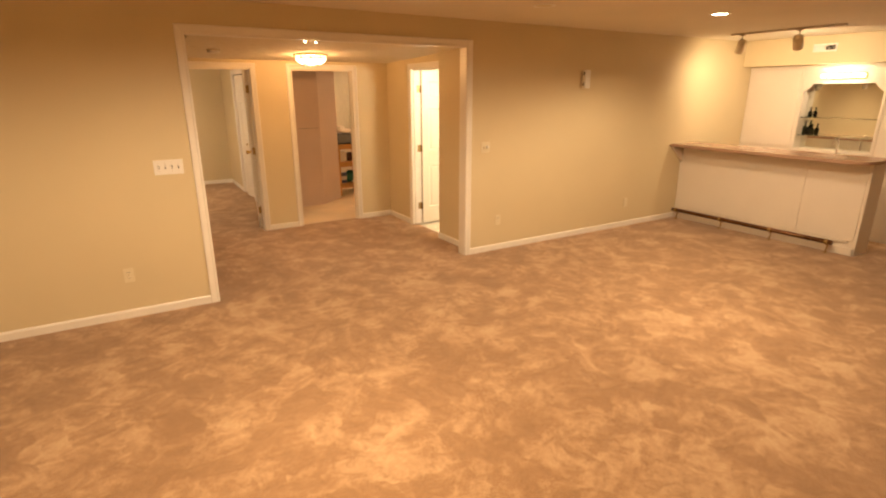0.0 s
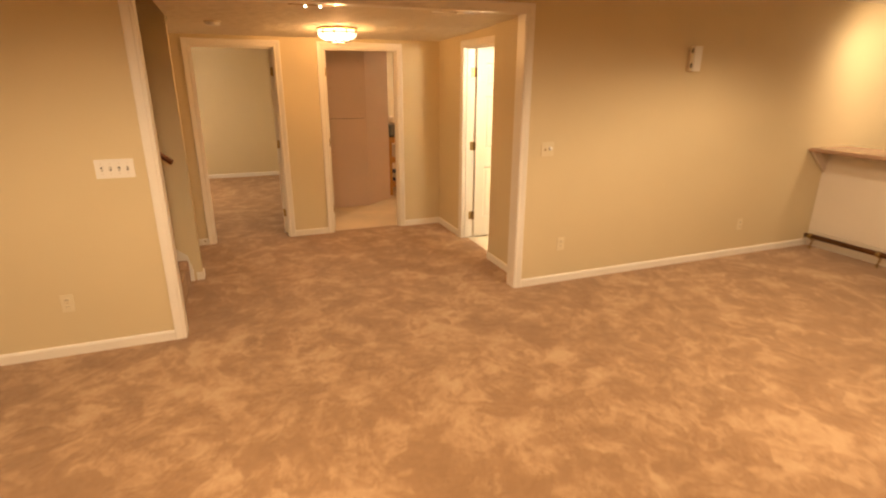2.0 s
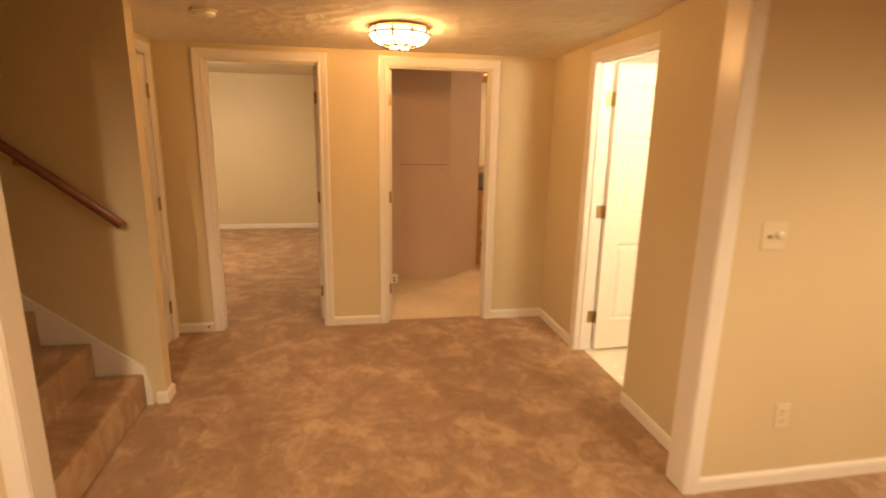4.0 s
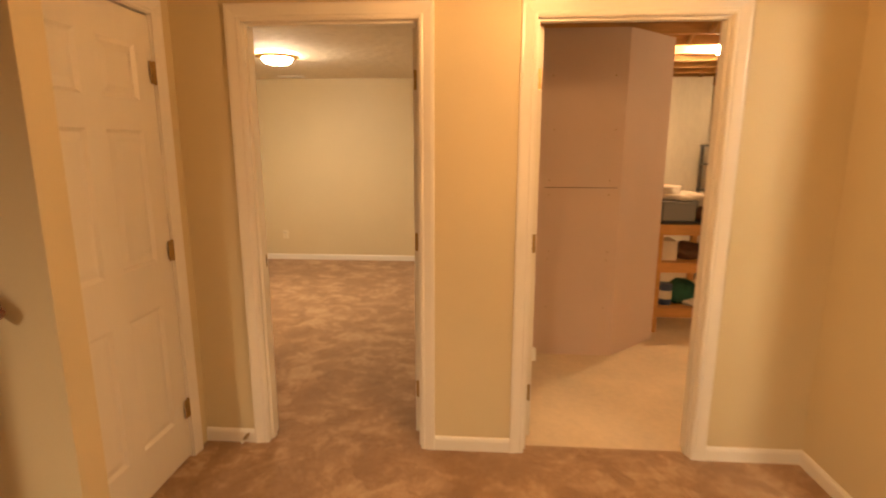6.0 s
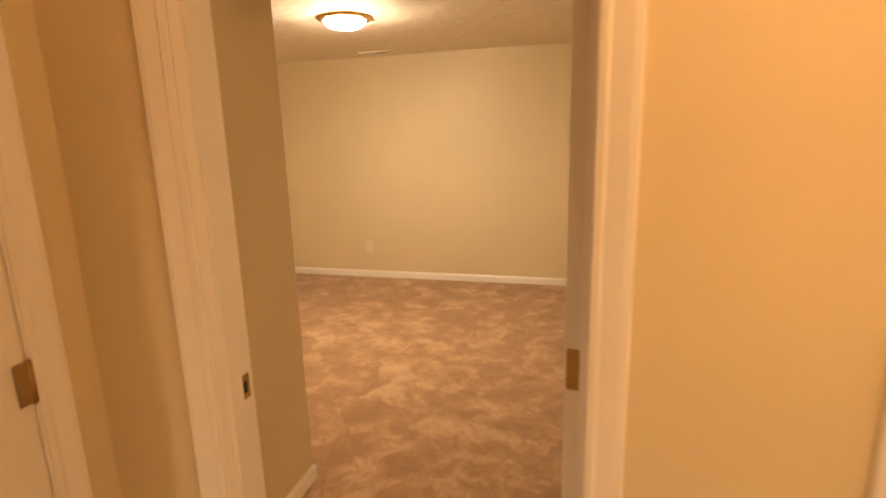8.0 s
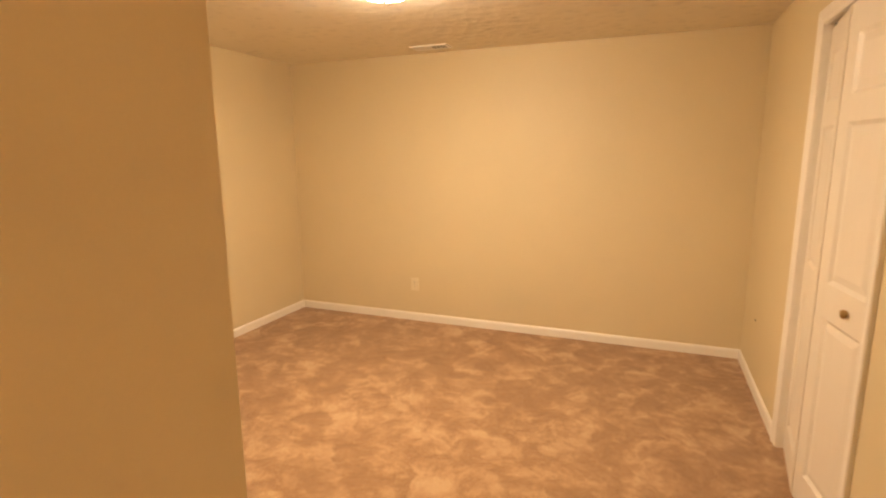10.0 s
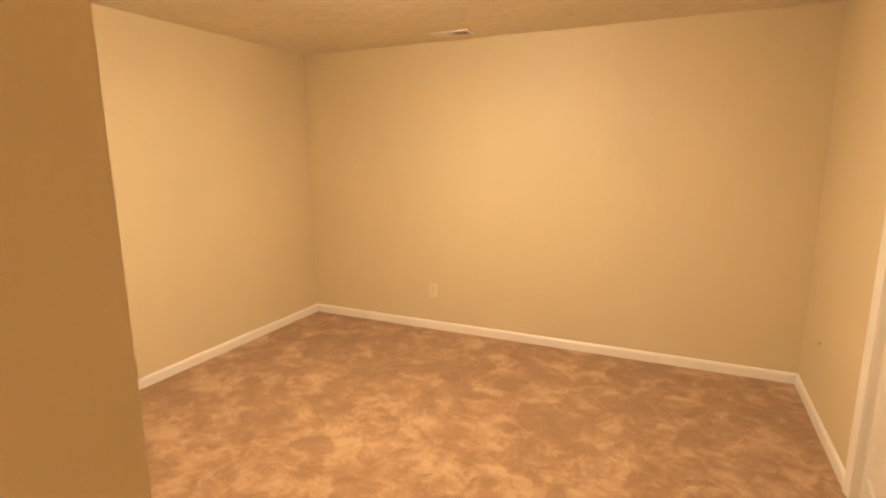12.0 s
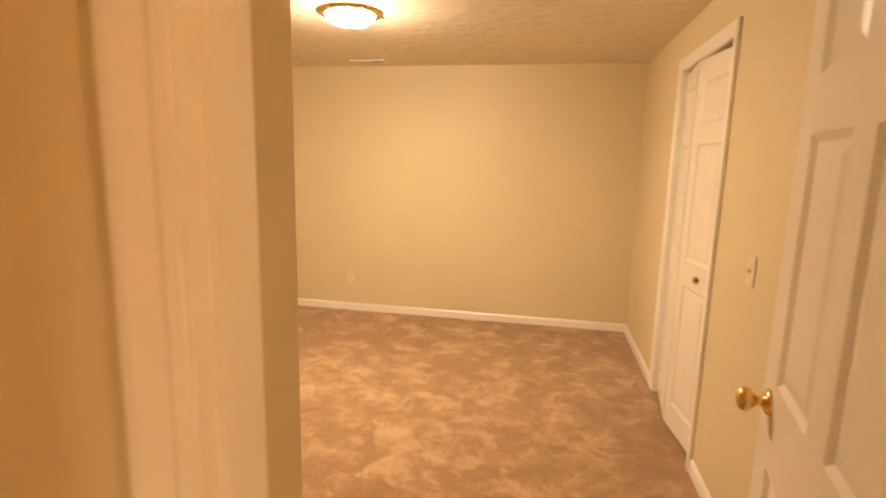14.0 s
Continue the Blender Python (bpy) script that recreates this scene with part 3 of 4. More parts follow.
door5 = trim_opening("door_5", "y", CLO0, CLO1, CLO_H, BED_R, BED_R + W, "white bifold closet door standing slightly ajar", (True, False))
APEX = 0.055
half = (CLO1 - CLO0) / 2
swing = math.degrees(math.asin(APEX / half))
door_leaf(half - 0.004, 2.0, door5, Matrix.Translation((BED_R + 0.055, CLO0 + 0.004, 0.02)) @ pose(0, 0, 0, 0, 0, 90 + swing) , 1, "white bifold leaf with three raised panels", False, hinges=False, rows=((0.14, 0.84), (0.98, 1.60), (1.70, 1.92)), thick=0.03)
door_leaf(half - 0.004, 2.0, door5, Matrix.Translation((BED_R + 0.055, CLO1 - 0.004, 0.02)) @ pose(0, 0, 0, 0, 0, -90 - swing) @ Matrix.Diagonal((1, -1, 1, 1)), 1, "white bifold leaf with three raised panels", False, hinges=False, rows=((0.14, 0.84), (0.98, 1.60), (1.70, 1.92)), thick=0.03)
kb = lathe([(0.010, 0), (0.008, 0.008), (0.015, 0.016), (0.017, 0.024), (0.012, 0.030), (0.001, 0.031)], 20, pose(BED_R + 0.012, 4.616, 0.914, 0, -90))
part("knob", kb, OLDBRASS, door5, "small dull brass bifold knob")
part("track", box(BED_R + 0.03, BED_R + 0.07, CLO0 + 0.002, CLO1 - 0.002, CLO_H - 0.014, CLO_H - 0.001), DARK, door5)


# ---- stairs ----
stairs = thing("staircase", Matrix.Translation((-0.05, STAIR_Y, 0)), "carpeted stairs with a white skirt board", "stairs", kind="structure")
RISE, RUN = 0.20, 0.245
for k in range(9):
    b = box(-(k + 1) * RUN - 0.02, -k * RUN, -(STAIR_Y - W - 0.024), -0.02, 0 if k == 0 else (k - 0.2) * RISE, (k + 1) * RISE, 0.016)
    part("step", b, CARPET, stairs)
sk = bmesh.new()
slope = RISE / RUN
pts = [(0.03, 0.0), (0.03, 0.10), (-0.0, 0.235), (-2.3, 0.235 + 2.3 * slope), (-2.3, 0.05 + 2.3 * slope - 0.3), (-0.3, 0.0)]
lo = [sk.verts.new((x, -0.019, z)) for x, z in pts]
hi = [sk.verts.new((x, -0.002, z)) for x, z in pts]
sk.faces.new(lo)
sk.faces.new(list(reversed(hi)))
for k in range(len(pts)):
    sk.faces.new((lo[k], lo[(k + 1) % len(pts)], hi[(k + 1) % len(pts)], hi[k]))
part("skirt_board", sk, TRIM, stairs, "white painted skirt board")

rail = thing("handrail", Matrix.Translation((0, STAIR_Y, 0)), "dark red stained wooden handrail on the stair wall", "handrail")
hb = bmesh.new()
p0, p1 = Vector((-0.045, -0.075, 1.06)), Vector((-2.3, -0.075, 1.06 + 2.255 * RISE / RUN))
lathe_into(hb, [(0.020, 0), (0.025, 0.006), (0.025, (p1 - p0).length - 0.006), (0.020, (p1 - p0).length)], 16, Matrix.Translation(p0) @ (p1 - p0).to_track_quat("Z", "Y").to_matrix().to_4x4() @ Matrix.Diagonal((1.25, 0.9, 1, 1)))
part("rail", hb, RAILWOOD, rail)
for s in (0.2, 0.75):
    q = p0.lerp(p1, s)
    bb = bmesh.new()
    rod_into(bb, (q.x, -0.002, q.z - 0.07), (q.x, -0.07, q.z - 0.055), 0.006)
    rod_into(bb, (q.x, -0.07, q.z - 0.06), (q.x, -0.075, q.z - 0.02), 0.006)
    part("bracket", bb, OLDBRASS, rail)

# ---- hall ----
structure("wall_hall_stub", box(2.70, HALL_R, W, D3[0], 0, 2.25), WALL, "cream painted wall stub beside the bathroom door", "wall")


def hall_lamp():
    t = thing("ceiling_light", Matrix.Translation((LAMP_X, LAMP_Y, hall_ceiling_z(LAMP_Y) + 0.004)), "lit faceted glass flush ceiling light with brass ribs", "ceiling light")
    part("pan", lathe([(0.188, 0.0), (0.192, -0.006), (0.186, -0.014), (0.06, -0.015)], 10, pose(0, 0, 0, 0, 0, 18)), BRASS, t, "thin brass ceiling pan")
    prof = [(0.176, -0.018), (0.183, -0.045), (0.160, -0.085), (0.105, -0.112), (0.062, -0.120)]
    steps = 10
    ring = [[Vector((r * math.cos(2 * math.pi * k / steps), r * math.sin(2 * math.pi * k / steps), z)) for k in range(steps)] for r, z in prof]
    for j in range(len(prof) - 1):
        for k in range(steps):
            b = bmesh.new()
            q = [ring[j][k], ring[j][(k + 1) % steps], ring[j + 1][(k + 1) % steps], ring[j + 1][k]]
            c = sum(q, Vector()) / 4
            b.faces.new([b.verts.new(c + (v - c) * 0.87) for v in q])
            part("pane", b, HALLGLOW if j in (0, 3) else HALLBRIGHT, t).visible_shadow = False
    part("pane", lathe([(0.06, -0.121), (0.0605, -0.119)], steps), HALLBRIGHT, t).visible_shadow = False
    ribs = bmesh.new()
    for k in range(steps):
        for j in range(len(prof) - 1):
            rod_into(ribs, ring[j][k], ring[j + 1][k], 0.0065, 6)
            if j in (1, 3):
                rod_into(ribs, ring[j][k], ring[j][(k + 1) % steps], 0.0055, 6)
    part("rib", ribs, OLDBRASS, t, "brass ribs between the panes")
    part("finial", lathe([(0.012, -0.120), (0.014, -0.126), (0.006, -0.134), (0.001, -0.138)], 12), BRASS, t)


hall_lamp()

sd = thing("smoke_detector", Matrix.Translation((0.385, 1.306, hall_ceiling_z(1.306) + 0.002)), "round cream plastic smoke detector on the hall ceiling", "smoke detector")
part("base", lathe([(0.068, 0), (0.068, -0.010), (0.064, -0.012)], 28), PLASTIC, sd)
part("cover", lathe([(0.060, -0.012), (0.058, -0.026), (0.046, -0.036), (0.02, -0.038)], 28), WHITEPL, sd)

reg = thing("ceiling_register", Matrix.Translation((2.10, 0.23, hall_ceiling_z(0.23))), "white metal register on the hall ceiling", "air vent")
part("frame", box(-0.17, 0.17, -0.055, 0.055, -0.012, 0.004, 0.003), WHITEPL, reg)
for x0, x1 in ((-0.15, -0.03), (-0.01, 0.15)):
    part("louvre", box(x0, x1, -0.035, 0.035, -0.016, -0.011, 0.002), WHITEPL, reg)
pair = thing("spotlight_bar", Matrix.Translation((1.05, 0.25, hall_ceiling_z(0.25))), "dark metal ceiling bar with two small lit bulbs", "ceiling light")
part("bar", box(-0.16, 0.16, -0.03, 0.03, -0.010, 0.004, 0.003), OLDBRASS, pair)
for x in (-0.05, 0.05):
    part("bulb", lathe([(0.006, -0.010), (0.008, -0.014), (0.009, -0.019), (0.005, -0.024), (0.001, -0.025)], 14, Matrix.Translation((x, 0, 0))), CANGLOW, pair, "small glowing bulb")

stop = thing("door_stop", Matrix.Translation((0.02, BACK - 0.013, 0.045)), "small spring door stop on the baseboard", "door stop")
sb = bmesh.new()
turns = 9
pts = [Vector((0.007 * math.cos(a), -0.062 * a / (2 * math.pi * turns), 0.007 * math.sin(a))) for a in [k * math.pi / 4 for k in range(turns * 8 + 1)]]
for a, b in zip(pts, pts[1:]):
    rod_into(sb, a, b, 0.0013, 5)
part("spring", sb, OLDBRASS, stop)
part("tip", lathe([(0.008, 0), (0.009, 0.004), (0.008, 0.014), (0.004, 0.016)], 14, pose(0, -0.062, 0, 90)), WHITEPL, stop, "white rubber tip")

# ---- main room, walls ----
switch_plate(Matrix.Translation((-0.242, 0, 1.19)), 4, "white four-gang light switch plate by the opening")
outlet(Matrix.Translation((-0.641, 0, 0.357)))
outlet(Matrix.Translation((3.01, 0, 0.352)))
outlet(Matrix.Translation((5.14, 0, 0.325)))
dim = thing("dimmer_switch", Matrix.Translation((2.815, 0, 1.18)), "ivory two-gang plate with a toggle and a round dimmer knob", "light switch")
part("plate", box(-0.058, 0.058, -0.006, 0, -0.058, 0.058, 0.002), PLASTIC, dim)
part("toggle", box(-0.029, -0.017, -0.012, -0.005, -0.012, 0.004, 0.002), OLDBRASS, dim, "small dull metal toggle")
part("knob", lathe([(0.016, 0), (0.016, 0.012), (0.013, 0.017), (0.002, 0.018)], 20, pose(0.023, -0.006, 0.004, 90)), WHITEPL, dim, "round white dimmer knob")

chime = thing("door_chime", Matrix.Translation((4.195, 0, 1.892)), "cream plastic door chime box on the wall", "door chime")
part("body", box(-0.05, 0.05, -0.045, 0, -0.095, 0.095, 0.004), PLASTIC, chime)
part("cover", box(-0.020, 0.062, -0.058, -0.004, -0.102, 0.102, 0.006), WHITEPL, chime)
part("grille", box(-0.0505, -0.0495, -0.040, -0.008, -0.075, 0.075), GREYMETAL, chime, "grey side grille")
for z in (-0.055, 0.062):
    part("slot", box(-0.044, -0.026, -0.0462, -0.0448, z - 0.018, z + 0.018), DARK, chime)


def downlight(x, y, lit, label):
    t = thing("recessed_light", Matrix.Translation((x, y, MAIN_H)), label, "ceiling light", "recessed lights")
    part("trim_ring", lathe([(0.095, 0.0), (0.095, -0.004), (0.088, -0.007), (0.074, -0.006), (0.072, 0.0)], 32), WHITEPL, t)
    part("lens", lathe([(0.071, -0.003), (0.06, -0.006), (0.02, -0.010), (0.001, -0.011)], 24), CANGLOW if lit else PLASTIC, t, "glowing bulb face" if lit else "dark bulb face")


# Cans for the known light and for the four added ones.
for dx, dy, watts, angle in DOWN_AND_FILL_LIGHTS:
    downlight(dx, dy, True, "lit recessed downlight with a white ring, most added to light the room")
downlight(2.65, -1.03, False, "unlit recessed ceiling downlight with a cream ring")

# ---- bar ----
BX, BY = 6.20, -2.275
bar = thing("bar_cabinet", Matrix.Translation((BX, 0, 0)), "white panelled bar front under a laminate top", "bar")
part("body", box(0.012, 0.31, BY, -0.002, 0, 1.025), BARPAINT, bar)
for y0, y1 in ((BY + 0.03, -1.652), (-1.648, -0.03)):
    part("panel", box(-0.002, 0.014, y0, y1, 0.165, 1.0, 0.003), BARPAINT, bar)
edges = [-0.03, -0.53, -1.08, -1.65, BY + 0.03]
for a, b in zip(edges, edges[1:]):
    part("moulding", box(-0.014, 0.012, b + 0.05, a - 0.05, 0.135, 0.160, 0.006), BARPAINT, bar)
part("toe_board", box(-0.004, 0.012, BY, -0.002, 0, 0.085, 0.003), BARPAINT, bar)
part("corner_post", box(-0.004, 0.03, BY - 0.004, BY + 0.025, 0, 1.025, 0.003), BARPAINT, bar)
cb = bmesh.new()
tri = [(0.0, 1.024), (-0.22, 1.024), (-0.22, 1.0), (0.0, 0.80)]
lo, hi = [cb.verts.new((x, -0.040, z)) for x, z in tri], [cb.verts.new((x, -0.008, z)) for x, z in tri]
cb.faces.new(lo)
cb.faces.new(list(reversed(hi)))
for k in range(4):
    cb.faces.new((lo[k], lo[(k + 1) % 4], hi[(k + 1) % 4], hi[k]))
part("bracket", cb, BARPAINT, bar, "painted triangular bracket under the top")

top = thing("bar_counter", Matrix.Translation((BX, 0, 1.026)), "rose-brown laminate bar top with a rounded edge", "counter")
sl = bmesh.new()
rim = [(-0.27, -0.002), (-0.27, BY + 0.10)] + [(-0.27 + 0.16 * (1 - math.cos(a)), BY + 0.10 - 0.16 * math.sin(a)) for a in [k * math.pi / 12 for k in range(1, 7)]] + [(0.33, BY - 0.06), (0.33, -0.002)]
lo, hi = [sl.verts.new((x, y, 0)) for x, y in rim], [sl.verts.new((x, y, 0.036)) for x, y in rim]
sl.faces.new(lo)
sl.faces.new(list(reversed(hi)))
for k in range(len(rim)):
    j = (k + 1) % len(rim)
    sl.faces.new((lo[k], lo[j], hi[j], hi[k]))
bmesh.ops.bevel(sl, geom=[e for e in sl.edges if abs(e.verts[0].co.z - e.verts[1].co.z) < 1e-6], offset=0.009, segments=2, affect="EDGES")
part("slab", sl, LAMINATE, top)

fr = thing("foot_rail", Matrix.Translation((BX, 0, 0)), "dark bronze foot rail along the bar front", "foot rail")
pb = bmesh.new()
lathe_into(pb, [(0.018, 0), (0.025, 0.004), (0.025, 2.036), (0.018, 2.04)], 18, pose(-0.115, -0.06, 0.135, 90))
part("pipe", pb, PIPE, fr)
for y in (-0.12, -0.78, -1.42, -2.04):
    b = bmesh.new()
    rod_into(b, (-0.004, y, 0.10), (-0.07, y, 0.085), 0.008)
    rod_into(b, (-0.07, y, 0.085), (-0.115, y, 0.112), 0.009)
    rod_into(b, (-0.07, y, 0.085), (-0.10, y, 0.0), 0.008)
    rod_into(b, (-0.115, y - 0.018, 0.135), (-0.115, y + 0.018, 0.135), 0.029)
    lathe_into(b, [(0.022, 0), (0.018, 0.006)], 14, pose(-0.10, y, 0))
    part("bracket", b, OLDBRASS, fr, "dull brass rail bracket")

structure("soffit", box(7.40, MX1, -3.4, -0.001, 2.09, MAIN_H), WALL, "cream painted soffit above the back bar", "soffit")
vent(Matrix.Translation((7.40, -1.04, 2.29)) @ pose(0, 0, 0, 0, -90, 0) @ pose(0, 0, 0, 0, 180, 90), 0.28, 0.10, "white wall register with dark slots on the soffit")

HX = 7.62
N0, N1, NZ0, NZ1 = -1.69, -0.775, 0.985, 1.85
hutch = thing("back_bar", Matrix.Translation((HX, 0, 0)), "white built-in back bar with a mirrored niche", "cabinet")
part("side_panel", box(0, 0.36, N1, -0.002, 0.94, 2.088), BARPAINT, hutch)
part("side_panel", box(0, 0.36, -3.3, N0, 0.94, 2.088), BARPAINT, hutch)
part("door", box(-0.018, -0.001, N1 + 0.05, -0.03, 1.0, 2.02, 0.003), BARPAINT, hutch, "flat white cabinet door")
part("head", box(0, 0.36, N0, N1, NZ1, 2.088), BARPAINT, hutch)
part("crown_strip", box(-0.024, -0.001, -3.3, -0.004, 2.045, 2.087, 0.006), BARPAINT, hutch, "white moulding under the soffit")
part("stile", box(-0.012, -0.001, N1 + 0.004, N1 + 0.040, 0.96, 2.04, 0.003), BARPAINT, hutch)
part("stile", box(-0.012, -0.001, N0 - 0.040, N0 - 0.004, 0.96, 2.04, 0.003), BARPAINT, hutch)
part("sill", box(0, 0.36, N0, N1, 0.94, NZ0), BARPAINT, hutch)
for s, y in ((1, N0), (-1, N1)):
    cl = bmesh.new()
    tri = [(y, NZ1), (y + s * 0.10, NZ1), (y + s * 0.085, NZ1 - 0.03), (y + s * 0.03, NZ1 - 0.085), (y, NZ1 - 0.10)]
    lo, hi = [cl.verts.new((0.0, a, z)) for a, z in tri], [cl.verts.new((0.02, a, z)) for a, z in tri]
    cl.faces.new(lo)
    cl.faces.new(list(reversed(hi)))
    for k in range(5):
        cl.faces.new((lo[k], lo[(k + 1) % 5], hi[(k + 1) % 5], hi[k]))
    part("corner_block", cl, BARPAINT, hutch)
part("base", box(-0.50, 0.30, -3.3, -0.002, 0, 0.90), BARPAINT, hutch)
part("worktop", box(-0.53, 0.0, -3.3, -0.002, 0.90, 0.94, 0.006), LAMINATE, hutch)
mir = thing("mirror", Matrix.Translation((HX + 0.16, 0, 0)), "plain mirror at the back of the niche", "mirror")
part("pane", box(0, 0.006, N0 + 0.002, N1 - 0.002, NZ0 + 0.002, NZ1 - 0.002), MIRROR, mir)
for z in (1.16, 1.40):
    g = thing("glass_shelf", Matrix.Translation((HX + 0.025, 0, z)), "clear glass shelf in the mirrored niche", "shelf", "glass shelves")
    part("pane", box(0, 0.13, N0 + 0.003, N1 - 0.003, 0, 0.008, 0.002), GLASS, g)


def bottle(x, y, z, h, r):
    t = thing("bottle", Matrix.Translation((x, y, z)), "dark green glass bottle on the glass shelf", "bottle", "bottles")
    part("body", lathe([(r * 0.9, 0), (r, 0.006), (r, h * 0.58), (r * 0.8, h * 0.66), (r * 0.36, h * 0.76), (r * 0.34, h * 0.97), (r * 0.4, h)], 18), GREENGLASS, t)
    part("cap", lathe([(r * 0.42, h), (r * 0.42, h + 0.02), (r * 0.3, h + 0.022)], 14), DARK, t)


bottle(HX + 0.09, -0.84, 1.169, 0.17, 0.032)
bottle(HX + 0.09, -0.93, 1.169, 0.13, 0.028)
bottle(HX + 0.09, -0.87, 1.409, 0.11, 0.026)

strip = thing("vanity_light", Matrix.Translation((HX, -1.225, 1.945)), "lit strip light with round bulbs over the mirror", "wall light")
part("back_plate", box(-0.03, -0.001, -0.26, 0.26, -0.035, 0.035, 0.006), BRASS, strip)
for k in range(7):
    part("bulb", lathe([(0.010, 0), (0.013, 0.009), (0.023, 0.026), (0.026, 0.041), (0.022, 0.058), (0.009, 0.067), (0.001, 0.068)], 16, pose(-0.03, (k - 3) * 0.07, 0, 0, -90)), BARGLOW, strip, "glowing round bulb")

tap = thing("faucet", Matrix.Translation((7.45, -1.39, 0.94)), "chrome bar faucet on the back counter", "faucet")
CHROME = surface("chrome", (0.75, 0.74, 0.72), 0.12, 1.0, vary=0.03, bump=0.0)
fb = bmesh.new()
arc = [Vector((-0.07 + 0.07 * math.cos(a), 0, 0.16 + 0.07 * math.sin(a))) for a in [math.pi * k / 10 for k in range(11)]]
rod_into(fb, (0, 0, 0), (0, 0, 0.16), 0.011)
for a, b in zip(arc, arc[1:]):
    rod_into(fb, a, b, 0.010, 10)
part("spout", fb, CHROME, tap)
part("base", lathe([(0.03, 0), (0.03, 0.01), (0.018, 0.02)], 20), CHROME, tap)
part("handle", box(-0.008, 0.008, -0.075, -0.02, 0.02, 0.034, 0.003), CHROME, tap)

TRACK_X, TRACK_Y = 6.20, -1.12
track = thing("track_light", Matrix.Translation((TRACK_X, TRACK_Y, MAIN_H)), "ceiling track with two beige can spotlights", "track light")
tb = box(-0.016, 0.016, -0.63, 0.63, -0.020, 0, 0.003)
part("track", tb, GREYMETAL, track)
HEADS = [(0.48, (6.75, 0.0, 1.55)), (-0.175, (7.6, -0.9, 1.3))]
for y, aim in HEADS:
    h = bmesh.new()
    rod_into(h, (0, y, -0.02), (0, y, -0.075), 0.007)
    box_into(h, -0.016, 0.016, y - 0.03, y + 0.03, -0.036, -0.018, 0.003)
    part("stem", h, GREYMETAL, track)
    d = (Vector(aim) - Vector((TRACK_X, TRACK_Y + y, MAIN_H - 0.15)))
    d.z *= 1.9
    m = Matrix.Translation((0, y, -0.15)) @ (-d).to_track_quat("Z", "Y").to_matrix().to_4x4()
    part("can", lathe([(0.047, -0.085), (0.052, -0.080), (0.052, 0.045), (0.046, 0.066), (0.030, 0.076), (0.001, 0.078)], 24, m), PLASTIC, track, "beige cylindrical lamp can")
    part("bulb", lathe([(0.044, -0.086), (0.030, -0.088), (0.001, -0.089)], 20, m), CANGLOW, track, "glowing bulb face")
    eye = Vector((TRACK_X, TRACK_Y + y, MAIN_H - 0.15)) + d.normalized() * 0.10
    spot(eye, aim, 38 if y > 0 else 85, 176, 1.0, 0.12)

# ---- bathroom ----
bl = thing("bath_light", Matrix.Translation((3.07, W + 0.02, 1.95)), "lit bathroom vanity light with three globes", "wall light")
part("back_plate", box(-0.21, 0.21, 0, 0.03, -0.05, 0.05, 0.008), BRASS, bl)
for k in (-1, 0, 1):
    part("globe", lathe([(0.02, 0), (0.035, 0.02), (0.06, 0.06), (0.062, 0.08), (0.05, 0.115), (0.02, 0.132), (0.001, 0.134)], 20, pose(k * 0.13, 0.03, 0, -90)), BATHGLOW, bl, "glowing glass globe")

# ---- bedroom ----
bed = thing("ceiling_light", Matrix.Translation((-0.67, 4.76, BED_H)) @ Matrix.Diagonal((0.93, 0.93, 0.82, 1)), "lit opal glass flush ceiling light with a brass rim", "ceiling light")
part("pan", lathe([(0.120, 0), (0.125, -0.006), (0.118, -0.014), (0.06, -0.016)], 40), BRASS, bed, "brass ceiling pan")
part("rim", lathe([(0.148, -0.026), (0.190, -0.022), (0.203, -0.030), (0.204, -0.040), (0.192, -0.047), (0.176, -0.056), (0.148, -0.058)], 40), BRASS, bed, "polished brass rim")
for k in range(3):
    part("thumb_screw", lathe([(0.005, 0), (0.005, 0.010), (0.009, 0.012), (0.008, 0.020)], 10, pose(0, 0, 0, 0, 0, 120 * k + 40) @ pose(0.200, 0, -0.036, 0, 90)), BRASS, bed)
part("bowl", lathe([(0.138, -0.012), (0.146, -0.018), (0.147, -0.058), (0.132, -0.086), (0.104, -0.105), (0.05, -0.118), (0.001, -0.120)], 40), BEDGLOW, bed, "glowing opal glass bowl")
part("finial", lathe([(0.010, -0.118), (0.012, -0.124), (0.007, -0.130), (0.009, -0.136), (0.001, -0.141)], 14), BRASS, bed)
vent(Matrix.Translation((-1.10, 6.34, BED_H)), 0.30, 0.15, "white ceiling register near the bedroom wall")
outlet(Matrix.Translation((-1.375, BED_B, 0.335)))
outlet(Matrix.Translation((BED_L, 4.58, 0.36)) @ pose(0, 0, 0, 0, 0, 90))
switch_plate(Matrix.Translation((BED_R, 3.945, 1.10)) @ pose(0, 0, 0, 0, 0, -90), 1, "ivory single light switch by the closet door", PLASTIC)
jack = thing("cable_hole", Matrix.Translation((BED_R, 6.15, 0.42)) @ pose(0, 0, 0, 0, 0, -90), "small dark hole in the bedroom wall", "hole")
part("hole", lathe([(0.009, 0), (0.008, 0.002)], 12, pose(0, 0, 0, 90)), DARK, jack)

